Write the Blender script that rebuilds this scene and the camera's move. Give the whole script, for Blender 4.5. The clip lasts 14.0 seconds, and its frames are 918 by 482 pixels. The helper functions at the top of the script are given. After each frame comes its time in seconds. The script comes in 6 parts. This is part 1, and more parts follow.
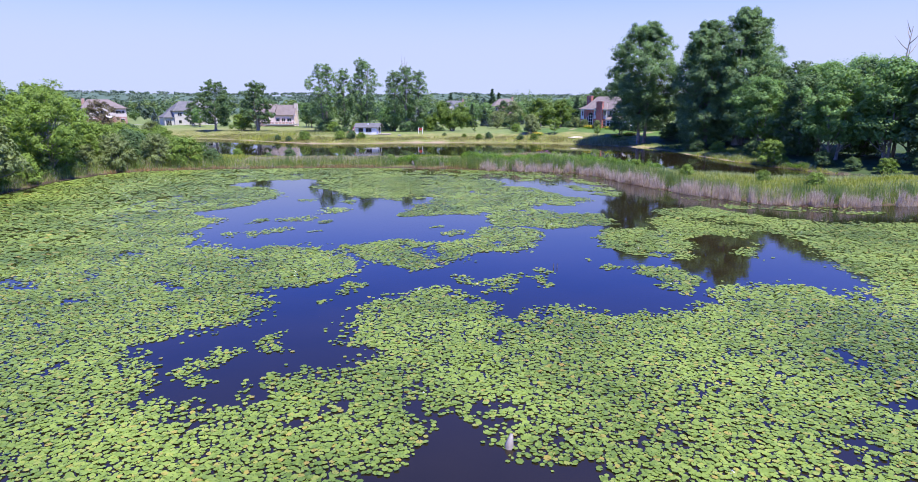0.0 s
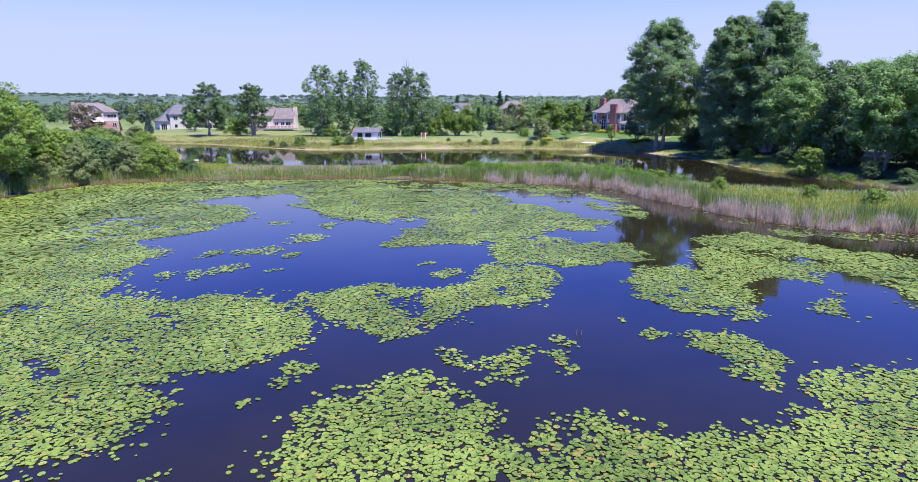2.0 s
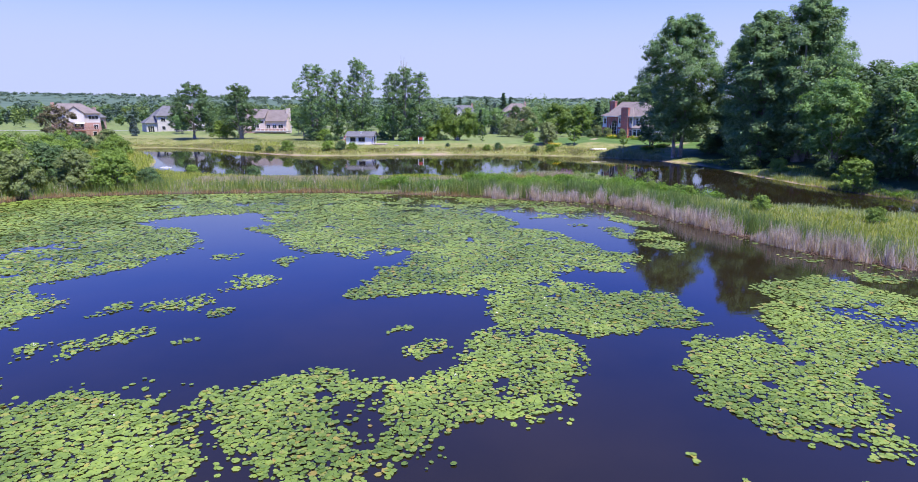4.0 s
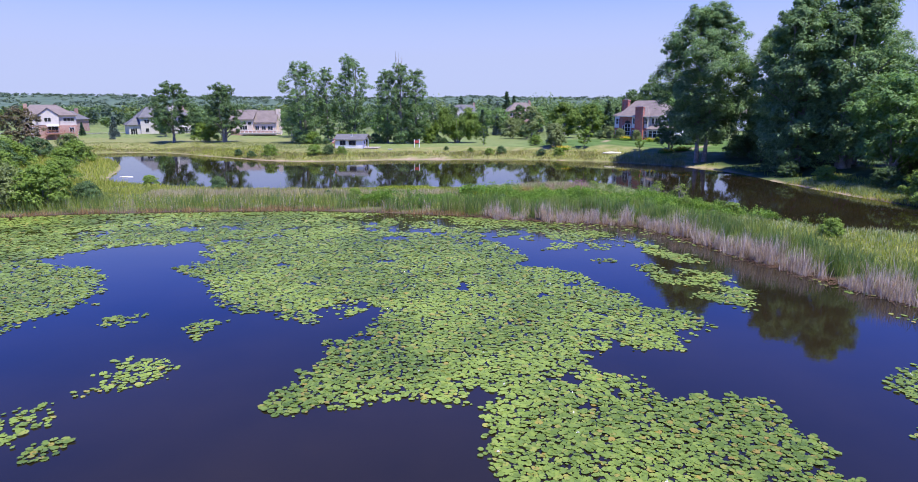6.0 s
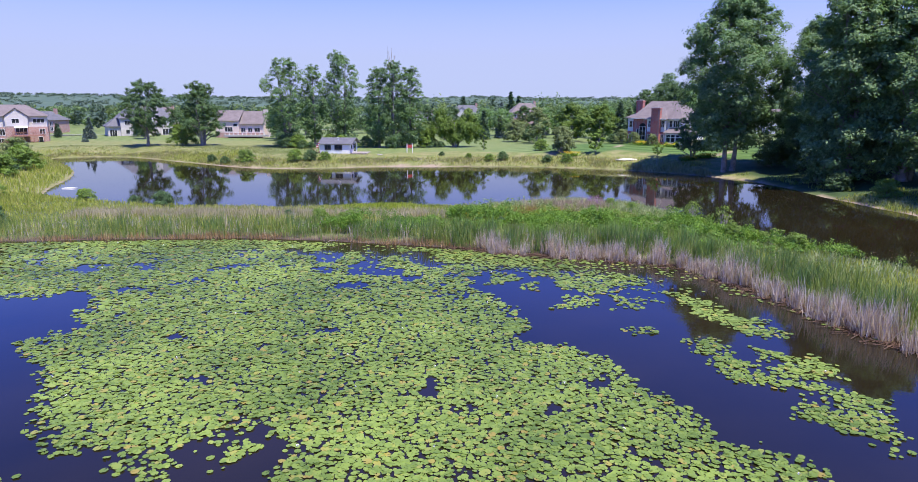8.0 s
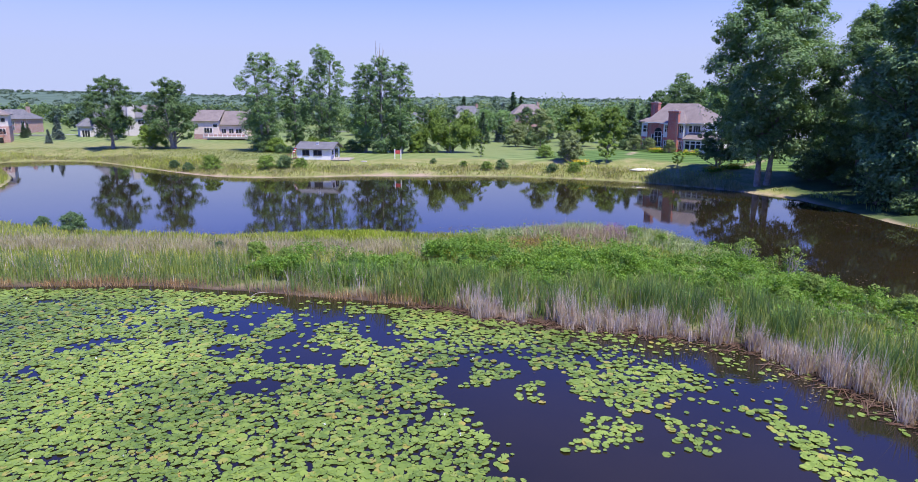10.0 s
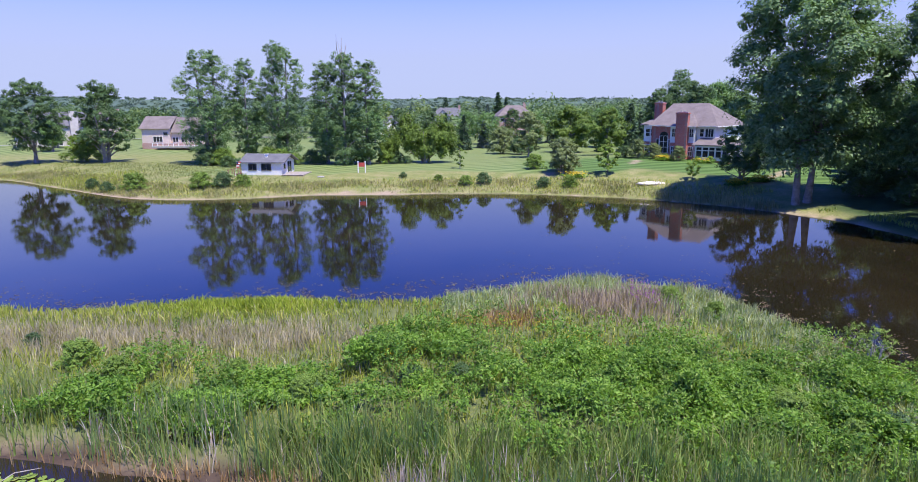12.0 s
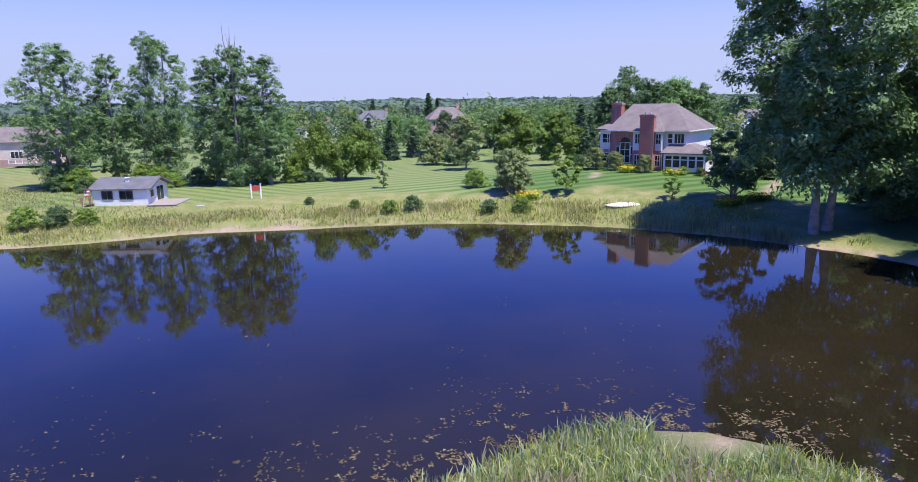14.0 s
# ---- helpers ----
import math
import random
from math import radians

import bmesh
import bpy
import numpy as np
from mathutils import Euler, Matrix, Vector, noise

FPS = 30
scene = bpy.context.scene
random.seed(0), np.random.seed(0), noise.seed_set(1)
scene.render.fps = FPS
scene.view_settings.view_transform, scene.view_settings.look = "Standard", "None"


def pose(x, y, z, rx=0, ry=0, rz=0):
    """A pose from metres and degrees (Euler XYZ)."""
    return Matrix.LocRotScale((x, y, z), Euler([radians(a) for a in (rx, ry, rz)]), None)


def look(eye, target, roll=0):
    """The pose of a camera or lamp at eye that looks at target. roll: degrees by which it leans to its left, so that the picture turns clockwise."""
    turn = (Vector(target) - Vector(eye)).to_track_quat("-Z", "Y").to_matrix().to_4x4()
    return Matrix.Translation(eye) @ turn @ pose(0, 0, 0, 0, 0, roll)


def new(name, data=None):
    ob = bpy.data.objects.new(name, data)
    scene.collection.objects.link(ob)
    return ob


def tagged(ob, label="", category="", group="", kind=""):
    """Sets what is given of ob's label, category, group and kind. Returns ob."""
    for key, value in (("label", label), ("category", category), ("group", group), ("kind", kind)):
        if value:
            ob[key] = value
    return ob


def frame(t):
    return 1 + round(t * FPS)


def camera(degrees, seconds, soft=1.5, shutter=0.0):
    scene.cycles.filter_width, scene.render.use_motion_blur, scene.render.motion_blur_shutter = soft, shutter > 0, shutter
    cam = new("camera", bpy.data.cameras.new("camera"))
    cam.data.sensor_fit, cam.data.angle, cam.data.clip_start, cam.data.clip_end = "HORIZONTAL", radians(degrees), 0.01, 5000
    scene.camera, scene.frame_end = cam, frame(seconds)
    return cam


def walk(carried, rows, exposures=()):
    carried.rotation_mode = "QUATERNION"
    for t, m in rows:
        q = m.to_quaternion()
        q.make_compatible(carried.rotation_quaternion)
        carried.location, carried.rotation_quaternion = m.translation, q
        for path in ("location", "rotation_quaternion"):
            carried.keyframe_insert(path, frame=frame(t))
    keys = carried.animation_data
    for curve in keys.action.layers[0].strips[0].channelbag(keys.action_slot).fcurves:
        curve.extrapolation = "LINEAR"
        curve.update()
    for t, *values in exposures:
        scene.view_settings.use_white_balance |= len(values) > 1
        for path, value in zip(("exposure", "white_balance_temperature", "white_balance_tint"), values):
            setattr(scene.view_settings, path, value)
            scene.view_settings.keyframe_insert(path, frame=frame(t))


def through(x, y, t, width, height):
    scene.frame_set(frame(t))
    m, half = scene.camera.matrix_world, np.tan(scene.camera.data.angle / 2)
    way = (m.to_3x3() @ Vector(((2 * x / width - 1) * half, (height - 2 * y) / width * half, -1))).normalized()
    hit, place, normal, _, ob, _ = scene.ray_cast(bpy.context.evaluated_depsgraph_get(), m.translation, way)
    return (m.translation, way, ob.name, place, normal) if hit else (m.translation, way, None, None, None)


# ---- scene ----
cam = camera(72.4, 14.0, soft=0.9)
PATH = [
    (0, (0.454, 1.56, 11.151), (0.464, 3.514, 10.724), 0.0),
    (0.5, (0.658, 4.32, 11.251), (0.66, 6.274, 10.825), -0.0),
    (1, (0.902, 7.225, 11.324), (0.896, 9.179, 10.9), -0.0),
    (1.5, (1.223, 10.241, 11.427), (1.211, 12.196, 11.005), -0.1),
    (2, (1.477, 13.26, 11.526), (1.461, 15.215, 11.105), -0.1),
    (2.5, (1.768, 16.405, 11.621), (1.748, 18.361, 11.202), -0.1),
    (3, (2.022, 19.63, 11.65), (1.998, 21.586, 11.234), 0.1),
    (3.2, (2.104, 20.931, 11.669), (2.079, 22.887, 11.256), 0.3),
    (5.3, (2.675, 35.934, 11.998), (2.644, 37.888, 11.576), -0.3),
    (5.5, (2.788, 37.454, 11.99), (2.755, 39.41, 11.571), -0.3),
    (6, (3.069, 41.21, 12.055), (3.032, 43.165, 11.636), -0.1),
    (6.5, (3.435, 44.955, 12.093), (3.394, 46.91, 11.675), -0.0),
    (7, (3.816, 48.771, 12.168), (3.768, 50.726, 11.749), -0.0),
    (7.5, (4.181, 52.677, 12.168), (4.132, 54.632, 11.751), 0.0),
    (8, (4.537, 56.705, 12.201), (4.485, 58.66, 11.783), -0.0),
    (8.2, (4.65, 58.435, 12.217), (4.599, 60.39, 11.799), 0.1),
    (10.3, (6.125, 75.338, 12.518), (6.066, 77.293, 12.101), 0.4),
    (10.5, (6.274, 77.255, 12.555), (6.212, 79.21, 12.139), 0.3),
    (11, (6.654, 82.067, 12.696), (6.589, 84.022, 12.279), 0.1),
    (11.5, (7.029, 87.15, 12.816), (6.963, 89.105, 12.401), 0.0),
    (12, (7.409, 92.197, 12.951), (7.388, 94.153, 12.536), -0.3),
    (12.5, (7.655, 97.48, 13.145), (7.689, 99.436, 12.73), -0.6),
    (13, (8.047, 102.998, 13.291), (8.131, 104.953, 12.875), -0.8),
    (13.5, (8.468, 108.606, 13.475), (8.595, 110.558, 13.059), -1.0),
    (14, (8.73, 114.475, 13.495), (8.913, 116.423, 13.08), -1.1),
]
walk(cam, [(t, look(eye, target, roll)) for t, eye, target, roll in PATH], [(0, 0.85, 6500, 13), (3.2, 0.82, 6500, 13), (5.3, 0.65, 6500, 13), (14, 0.65, 6500, 13)])

# ---- sky and sun ----
SUN_AZIMUTH, SUN_HEIGHT = 137.0, 66.0  # degrees clockwise from +y, and over the horizon
world = bpy.data.worlds.new("sky")
scene.world = world
world.use_nodes = True
_n, _l = world.node_tree.nodes, world.node_tree.links
_sky = _n.new("ShaderNodeTexSky")
_sky.sky_type, _sky.sun_disc = "NISHITA", False
_sky.sun_elevation, _sky.sun_rotation = radians(SUN_HEIGHT), radians(SUN_AZIMUTH)
_sky.air_density, _sky.dust_density, _sky.ozone_density = 1.0, 0.45, 4.5
_hue, _gam, _tint = _n.new("ShaderNodeHueSaturation"), _n.new("ShaderNodeGamma"), _n.new("ShaderNodeMix")
_hue.inputs["Saturation"].default_value, _gam.inputs[1].default_value = 1.30, 1.0
_tint.data_type, _tint.blend_type = "RGBA", "MULTIPLY"
_tint.inputs[0].default_value, _tint.inputs[7].default_value = 1.0, (0.46, 0.62, 1.72, 1)
_l.new(_sky.outputs[0], _hue.inputs["Color"])
_l.new(_hue.outputs[0], _gam.inputs[0])
_l.new(_gam.outputs[0], _tint.inputs[6])
# a pale summer haze low over the land, clear deep blue above it
_co, _xyz, _ramp, _haze = _n.new("ShaderNodeTexCoord"), _n.new("ShaderNodeSeparateXYZ"), _n.new("ShaderNodeMapRange"), _n.new("ShaderNodeMix")
_ramp.interpolation_type = "SMOOTHSTEP"
_ramp.inputs["From Min"].default_value, _ramp.inputs["From Max"].default_value = 0.065, 0.29
_ramp.inputs["To Min"].default_value, _ramp.inputs["To Max"].default_value = 0.05, 1.0
_haze.data_type = "RGBA"
_haze.inputs[6].default_value = (2.95, 3.4, 5.0, 1)
_l.new(_co.outputs["Generated"], _xyz.inputs[0])
_l.new(_xyz.outputs[2], _ramp.inputs[0])
_l.new(_ramp.outputs[0], _haze.inputs[0])
_l.new(_tint.outputs[2], _haze.inputs[7])
_l.new(_haze.outputs[2], _n["Background"].inputs[0])
_n["Background"].inputs[1].default_value = 0.115
sun = new("sun", bpy.data.lights.new("sun", "SUN"))
sun.data.energy, sun.data.angle, sun.data.color = 4.7, radians(0.6), (1.0, 0.95, 0.84)
_a, _h = radians(SUN_AZIMUTH), radians(SUN_HEIGHT)
sun.matrix_world = look((0, 0, 60), (-math.sin(_a) * math.cos(_h), -math.cos(_a) * math.cos(_h), 60 - math.sin(_h)))

# ---- the lie of the land ----
POND_A = [(-62,-70),(-62,60),(-57,78),(-58,93),(-55,106),(-45,111),(-33,113),(-18,114.3),(-9,113.2),(-2,111.8),(4,110.5),(9,108.2),(14,107.3),(19,105.6),(22,102.5),(24,97.5),(25.5,92),(28,86),(31,79),(34,75),(38,71.5),(46,70.5),(60,72),(85,70),(110,60),(110,-70)]
POND_B = [(-97,208),(-82,210.5),(-61,196.5),(-43.5,184.5),(-33,182.5),(-24,184),(-15,187),(-4,187.5),(5,188),(14.5,187.8),(24,185),(32,182),(37,178.3),(42,174.5),(46,169.5),(50,163.5),(52,154),(52.5,144),(54.5,130),(56.5,120),(59,110),(62,101),(64,96),(58,94.5),(47,97.5),(38,103),(31,113),(28.8,119),(28.2,124.5),(26.8,128.8),(25,134),(23,136.6),(17.5,138.5),(13,137.1),(10.5,135.4),(6,133.7),(1.5,132.9),(-4,133.6),(-10,133.3),(-17,131.4),(-26,131.9),(-35,133.6),(-54,140.5),(-58,146),(-61,152),(-66.5,165),(-75,179),(-90,196)]
def outline(poly, step=2.0):
    """A closed smooth line through the corners (Catmull-Rom)."""
    p = np.array(poly, float); n = len(p); out = []
    for i in range(n):
        a, b, c, d = p[i - 1], p[i], p[(i + 1) % n], p[(i + 2) % n]
        k = max(1, int(np.linalg.norm(c - b) / step))
        k = min(k, 6)
        for j in range(k):
            t = j / k
            out.append(0.5 * ((2 * b) + (c - a) * t + (2 * a - 5 * b + 4 * c - d) * t * t + (3 * b - a - 3 * c + d) * t ** 3))
    return np.array(out)
def signed(poly, x, y):
    """Distance to a closed line: positive outside, negative inside."""
    x, y = np.asarray(x, float), np.asarray(y, float)
    best, inside = np.full(x.shape, 1e9), np.zeros(x.shape, bool)
    for (ax, ay), (bx, by) in zip(poly, np.roll(poly, -1, 0)):
        dx, dy = bx - ax, by - ay
        t = np.clip(((x - ax) * dx + (y - ay) * dy) / (dx * dx + dy * dy + 1e-9), 0, 1)
        best = np.minimum(best, (x - ax - t * dx) ** 2 + (y - ay - t * dy) ** 2)
        inside ^= ((ay > y) != (by > y)) & (x < ax + dx * (y - ay) / (dy if abs(dy) > 1e-9 else 1e-9))
    return np.where(inside, -1, 1) * np.sqrt(best)
def smooth(v):
    v = np.clip(v, 0, 1)
    return v * v * (3 - 2 * v)
LINE_A, LINE_B = outline(POND_A), outline(POND_B)
def land(x, y):
    """Distance from the nearest water's edge, positive on land."""
    return np.minimum(signed(LINE_A, x, y), signed(LINE_B, x, y))
def da(x, y):
    return signed(LINE_A, x, y)
def db(x, y):
    return signed(LINE_B, x, y)
def height(x, y, d=None):
    """The ground's height over the water."""
    x, y = np.asarray(x, float), np.asarray(y, float)
    d = land(x, y) if d is None else d
    away = np.maximum(smooth((y - 150) / 25), np.maximum(smooth((x - 52) / 10), smooth((-52 - x) / 10)) * smooth((y - 60) / 30))
    z = np.where(d < 0, np.maximum(d * 0.25, -1.0), 0.42 * smooth(d / 2.5)) + away * 1.5 * smooth((d - 1) / 13) * (d > 0)
    z = z + 1.6 * np.exp(-(((x - 50) / 32) ** 2 + ((y - 214) / 26) ** 2)) * smooth(d / 12)
    return z + smooth((y - 230) / 300) * 2.0

# ---- helpers for meshes ----
rng = np.random.default_rng(7)


def vnoise(x, y, scale=1.0, seed=0):
    """Smooth noise over the plan, 0 to 1."""
    x, y = np.asarray(x, float) / scale, np.asarray(y, float) / scale
    ix, iy = np.floor(x).astype(np.int64), np.floor(y).astype(np.int64)
    fx, fy = smooth(x - ix), smooth(y - iy)

    def corner(a, b):
        h = (a * 374761393 + b * 668265263 + seed * 144665) & 0x7FFFFFFF
        h = ((h ^ (h >> 13)) * 1274126177) & 0x7FFFFFFF
        return ((h ^ (h >> 16)) & 0xFFFF) / 65535.0

    a = corner(ix, iy) * (1 - fx) + corner(ix + 1, iy) * fx
    b = corner(ix, iy + 1) * (1 - fx) + corner(ix + 1, iy + 1) * fx
    return a * (1 - fy) + b * fy


def mesh_of(name, verts, faces, material, flat=True):
    """A mesh from an array of corners and an array of faces with as many sides each."""
    me = bpy.data.meshes.new(name)
    verts, faces = np.asarray(verts, np.float32), np.asarray(faces, np.int32)
    n, k = faces.shape
    me.vertices.add(len(verts))
    me.vertices.foreach_set("co", verts.ravel())
    me.loops.add(n * k)
    me.loops.foreach_set("vertex_index", faces.ravel())
    me.polygons.add(n)
    me.polygons.foreach_set("loop_start", np.arange(0, n * k, k, dtype=np.int32))
    me.polygons.foreach_set("loop_total", np.full(n, k, np.int32))
    if not flat:
        me.polygons.foreach_set("use_smooth", np.ones(n, bool))
    me.update(calc_edges=True)
    me.materials.append(material)
    return me


def part(name, bm, material, parent=None, label=""):
    """A bmesh as one object under a thing or a part."""
    me = bpy.data.meshes.new(name)
    bm.to_mesh(me)
    bm.free()
    me.materials.append(material)
    ob = new(name, me)
    ob.parent = parent
    return tagged(ob, label)


def part_me(name, me, parent=None, label=""):
    ob = new(name, me)
    ob.parent = parent
    return tagged(ob, label)


def thing(name, x, y, z, turn=0.0, label="", category="", group="", kind=""):
    ob = new(name)
    ob.empty_display_size = 0.2
    ob.matrix_basis = pose(x, y, z, 0, 0, turn)
    return tagged(ob, label, category, group, kind)


def block(x0, y0, z0, x1, y1, z1, bevel=0.0):
    bm = bmesh.new()
    bmesh.ops.create_cube(bm, size=1, matrix=Matrix.LocRotScale(((x0 + x1) / 2, (y0 + y1) / 2, (z0 + z1) / 2), None, (abs(x1 - x0), abs(y1 - y0), abs(z1 - z0))))
    if bevel:
        bmesh.ops.bevel(bm, geom=bm.edges[:], offset=bevel, segments=1, affect="EDGES")
    return bm


def solid(rings):
    """A closed solid from rings of equal count, bottom to top."""
    bm = bmesh.new()
    vs = [[bm.verts.new(p) for p in r] for r in rings]
    for a, b in zip(vs, vs[1:]):
        for i in range(len(a)):
            bm.faces.new((a[i], a[(i + 1) % len(a)], b[(i + 1) % len(a)], b[i]))
    bm.faces.new(vs[0][::-1])
    bm.faces.new(vs[-1])
    return bm


def merge(bm, other):
    me = bpy.data.meshes.new("tmp")
    other.to_mesh(me)
    other.free()
    bm.from_mesh(me)
    bpy.data.meshes.remove(me)
    return bm


def tube(points, radii, sides=7):
    """Corners and quads of a tapered tube along points."""
    p, v, f = np.array(points, float), [], []
    for i in range(len(p)):
        d = p[min(i + 1, len(p) - 1)] - p[max(i - 1, 0)]
        d = d / (np.linalg.norm(d) + 1e-9)
        a = np.cross(d, (0.3, 1, 0.1))
        a /= np.linalg.norm(a) + 1e-9
        b = np.cross(d, a)
        for k in range(sides):
            w = 2 * math.pi * k / sides
            v.append(p[i] + radii[i] * (a * math.cos(w) + b * math.sin(w)))
    for i in range(len(p) - 1):
        for k in range(sides):
            f.append((i * sides + k, i * sides + (k + 1) % sides, (i + 1) * sides + (k + 1) % sides, (i + 1) * sides + k))
    return np.array(v), np.array(f)


def join(pieces):
    vs, fs, n = [], [], 0
    for v, f in pieces:
        vs.append(v)
        fs.append(f + n)
        n += len(v)
    return np.concatenate(vs), np.concatenate(fs)


def cards(centres, sizes, up=0.35, aspect=0.62, droop=0.0, outward=None):
    """Leaves: a pointed blade, broad at its foot, at each centre."""
    n = len(centres)
    nrm = rng.normal(size=(n, 3))
    nrm[:, 2] = np.abs(nrm[:, 2]) + up * 2
    if outward is not None:
        nrm = nrm * 0.42 + outward
    nrm /= np.linalg.norm(nrm, axis=1)[:, None]
    a = np.cross(nrm, rng.normal(size=(n, 3)))
    a[:, 2] -= droop
    a /= np.linalg.norm(a, axis=1)[:, None] + 1e-9
    b = np.cross(nrm, a)
    s = np.asarray(sizes)[:, None] * 0.5
    v = np.stack([centres - a * s * 0.8 + b * s * aspect, centres + a * s * 1.2, centres - a * s * 0.8 - b * s * aspect], 1)
    return v.reshape(-1, 3), np.arange(n * 3).reshape(n, 3)


def blades(x, y, z, h, w, lean=0.25, bend=0.5):
    """Grass blades: each a strip of three corners' pairs that narrows to its tip. Returns corners and quads."""
    n = len(x)
    az, tw = rng.uniform(0, 2 * math.pi, n), rng.uniform(0, 2 * math.pi, n)
    ln = np.abs(rng.normal(0, lean, n))
    dx, dy = np.cos(az) * ln * h, np.sin(az) * ln * h
    sx, sy = np.cos(tw) * w / 2, np.sin(tw) * w / 2
    rows = []
    for t, k in ((0.0, 0.8), (0.55, 1.0), (1.0, 0.18)):
        off = t ** (1 + bend)
        cx, cy, cz = x + dx * off, y + dy * off, z + h * t * (1 - 0.25 * ln * t)
        rows.append(np.stack([cx - sx * k, cy - sy * k, cz], 1))
        rows.append(np.stack([cx + sx * k, cy + sy * k, cz], 1))
    v = np.stack(rows, 1).reshape(-1, 3)
    i = np.arange(n)[:, None] * 6
    f = np.concatenate([i + np.array([0, 1, 3, 2]), i + np.array([2, 3, 5, 4])])
    return v, f


# ---- materials ----
def nodes_of(name):
    m = bpy.data.materials.new(name)
    m.use_nodes = True
    nt = m.node_tree
    return m, nt, nt.nodes["Principled BSDF"]


def ramp(nt, fac, stops):
    r = nt.nodes.new("ShaderNodeValToRGB")
    while len(r.color_ramp.elements) < len(stops):
        r.color_ramp.elements.new(0.5)
    for e, (p, c) in zip(r.color_ramp.elements, stops):
        e.position, e.color = p, (*c, 1)
    nt.links.new(fac, r.inputs[0])
    return r.outputs[0]


def noise_of(nt, scale, detail=3.0, rough=0.6, vector=None):
    t = nt.nodes.new("ShaderNodeTexNoise")
    t.inputs["Scale"].default_value, t.inputs["Detail"].default_value, t.inputs["Roughness"].default_value = scale, detail, rough
    if vector is None:
        vector = nt.nodes.new("ShaderNodeNewGeometry").outputs["Position"]
    nt.links.new(vector, t.inputs["Vector"])
    return t.outputs["Fac"]


def mixed(nt, fac, a, b, kind="MIX"):
    m = nt.nodes.new("ShaderNodeMix")
    m.data_type, m.blend_type = "RGBA", kind
    for sock, val in ((m.inputs[0], fac), (m.inputs[6], a), (m.inputs[7], b)):
        if isinstance(val, (int, float)):
            sock.default_value = val
        elif isinstance(val, tuple):
            sock.default_value = (*val, 1)
        else:
            nt.links.new(val, sock)
    return m.outputs[2]


def bumped(nt, b, height, strength=0.3, distance=0.02):
    n = nt.nodes.new("ShaderNodeBump")
    n.inputs["Strength"].default_value, n.inputs["Distance"].default_value = strength, distance
    nt.links.new(height, n.inputs["Height"])
    nt.links.new(n.outputs[0], b.inputs["Normal"])


def plain(name, colours, scale=3.0, rough=0.7, bump=0.2, metal=0.0, fine=40.0):
    """A worn surface: two or more colours mixed at two scales, with fine relief."""
    m, nt, b = nodes_of(name)
    n1, n2 = noise_of(nt, scale), noise_of(nt, fine, 2.0)
    c = ramp(nt, n1, [(0.3 + 0.4 * i / max(1, len(colours) - 1), c) for i, c in enumerate(colours)])
    c = mixed(nt, 0.25, c, ramp(nt, n2, [(0.3, (0.35, 0.35, 0.35)), (0.7, (0.65, 0.65, 0.65))]), "OVERLAY")
    nt.links.new(c, b.inputs["Base Color"])
    b.inputs["Roughness"].default_value, b.inputs["Metallic"].default_value = rough, metal
    if bump:
        bumped(nt, b, n2, bump, 0.01)
    return m


def leafy(name, stops, through=0.35, rough=0.55, patch=0.35):
    """Leaves and blades: each island takes its own shade, light passes through in part."""
    m, nt, b = nodes_of(name)
    g = nt.nodes.new("ShaderNodeNewGeometry")
    island = ramp(nt, g.outputs["Random Per Island"], stops)
    big = noise_of(nt, patch, 2.0)
    c = mixed(nt, 0.45, island, ramp(nt, big, [(0.35, tuple(v * 0.75 for v in stops[0][1])), (0.65, tuple(min(1, v * 1.2) for v in stops[len(stops) // 2][1]))]))
    nt.links.new(c, b.inputs["Base Color"])
    b.inputs["Roughness"].default_value = rough
    b.inputs["Specular IOR Level"].default_value = 0.3
    t = nt.nodes.new("ShaderNodeBsdfTranslucent")
    nt.links.new(mixed(nt, 1.0, c, (1.0, 1.0, 0.55), "MULTIPLY"), t.inputs["Color"])
    mix = nt.nodes.new("ShaderNodeMixShader")
    mix.inputs[0].default_value = through
    nt.links.new(b.outputs[0], mix.inputs[1])
    nt.links.new(t.outputs[0], mix.inputs[2])
    nt.links.new(mix.outputs[0], nt.nodes["Material Output"].inputs["Surface"])
    return m


M_PAD = leafy("lily_pad", [(0.0, (0.085, 0.145, 0.026)), (0.45, (0.17, 0.25, 0.045)), (0.85, (0.24, 0.325, 0.06)), (0.94, (0.33, 0.335, 0.08)), (1.0, (0.43, 0.26, 0.065))], 0.15, 0.46, 0.12)
M_REED = leafy("cattail_leaf", [(0.0, (0.124, 0.213, 0.0491)), (0.45, (0.219, 0.325, 0.071)), (0.8, (0.343, 0.408, 0.121)), (1.0, (0.571, 0.464, 0.262))], 0.42, 0.5, 0.8)
M_DEAD = leafy("dead_reed", [(0.0, (0.33, 0.242, 0.199)), (0.45, (0.66, 0.536, 0.479)), (1.0, (0.836, 0.836, 0.838))], 0.45, 0.8, 1.6)
M_GRASS = leafy("rough_grass", [(0.0, (0.20, 0.29, 0.04)), (0.5, (0.34, 0.42, 0.065)), (0.8, (0.48, 0.48, 0.11)), (1.0, (0.62, 0.53, 0.22))], 0.42, 0.6, 0.7)
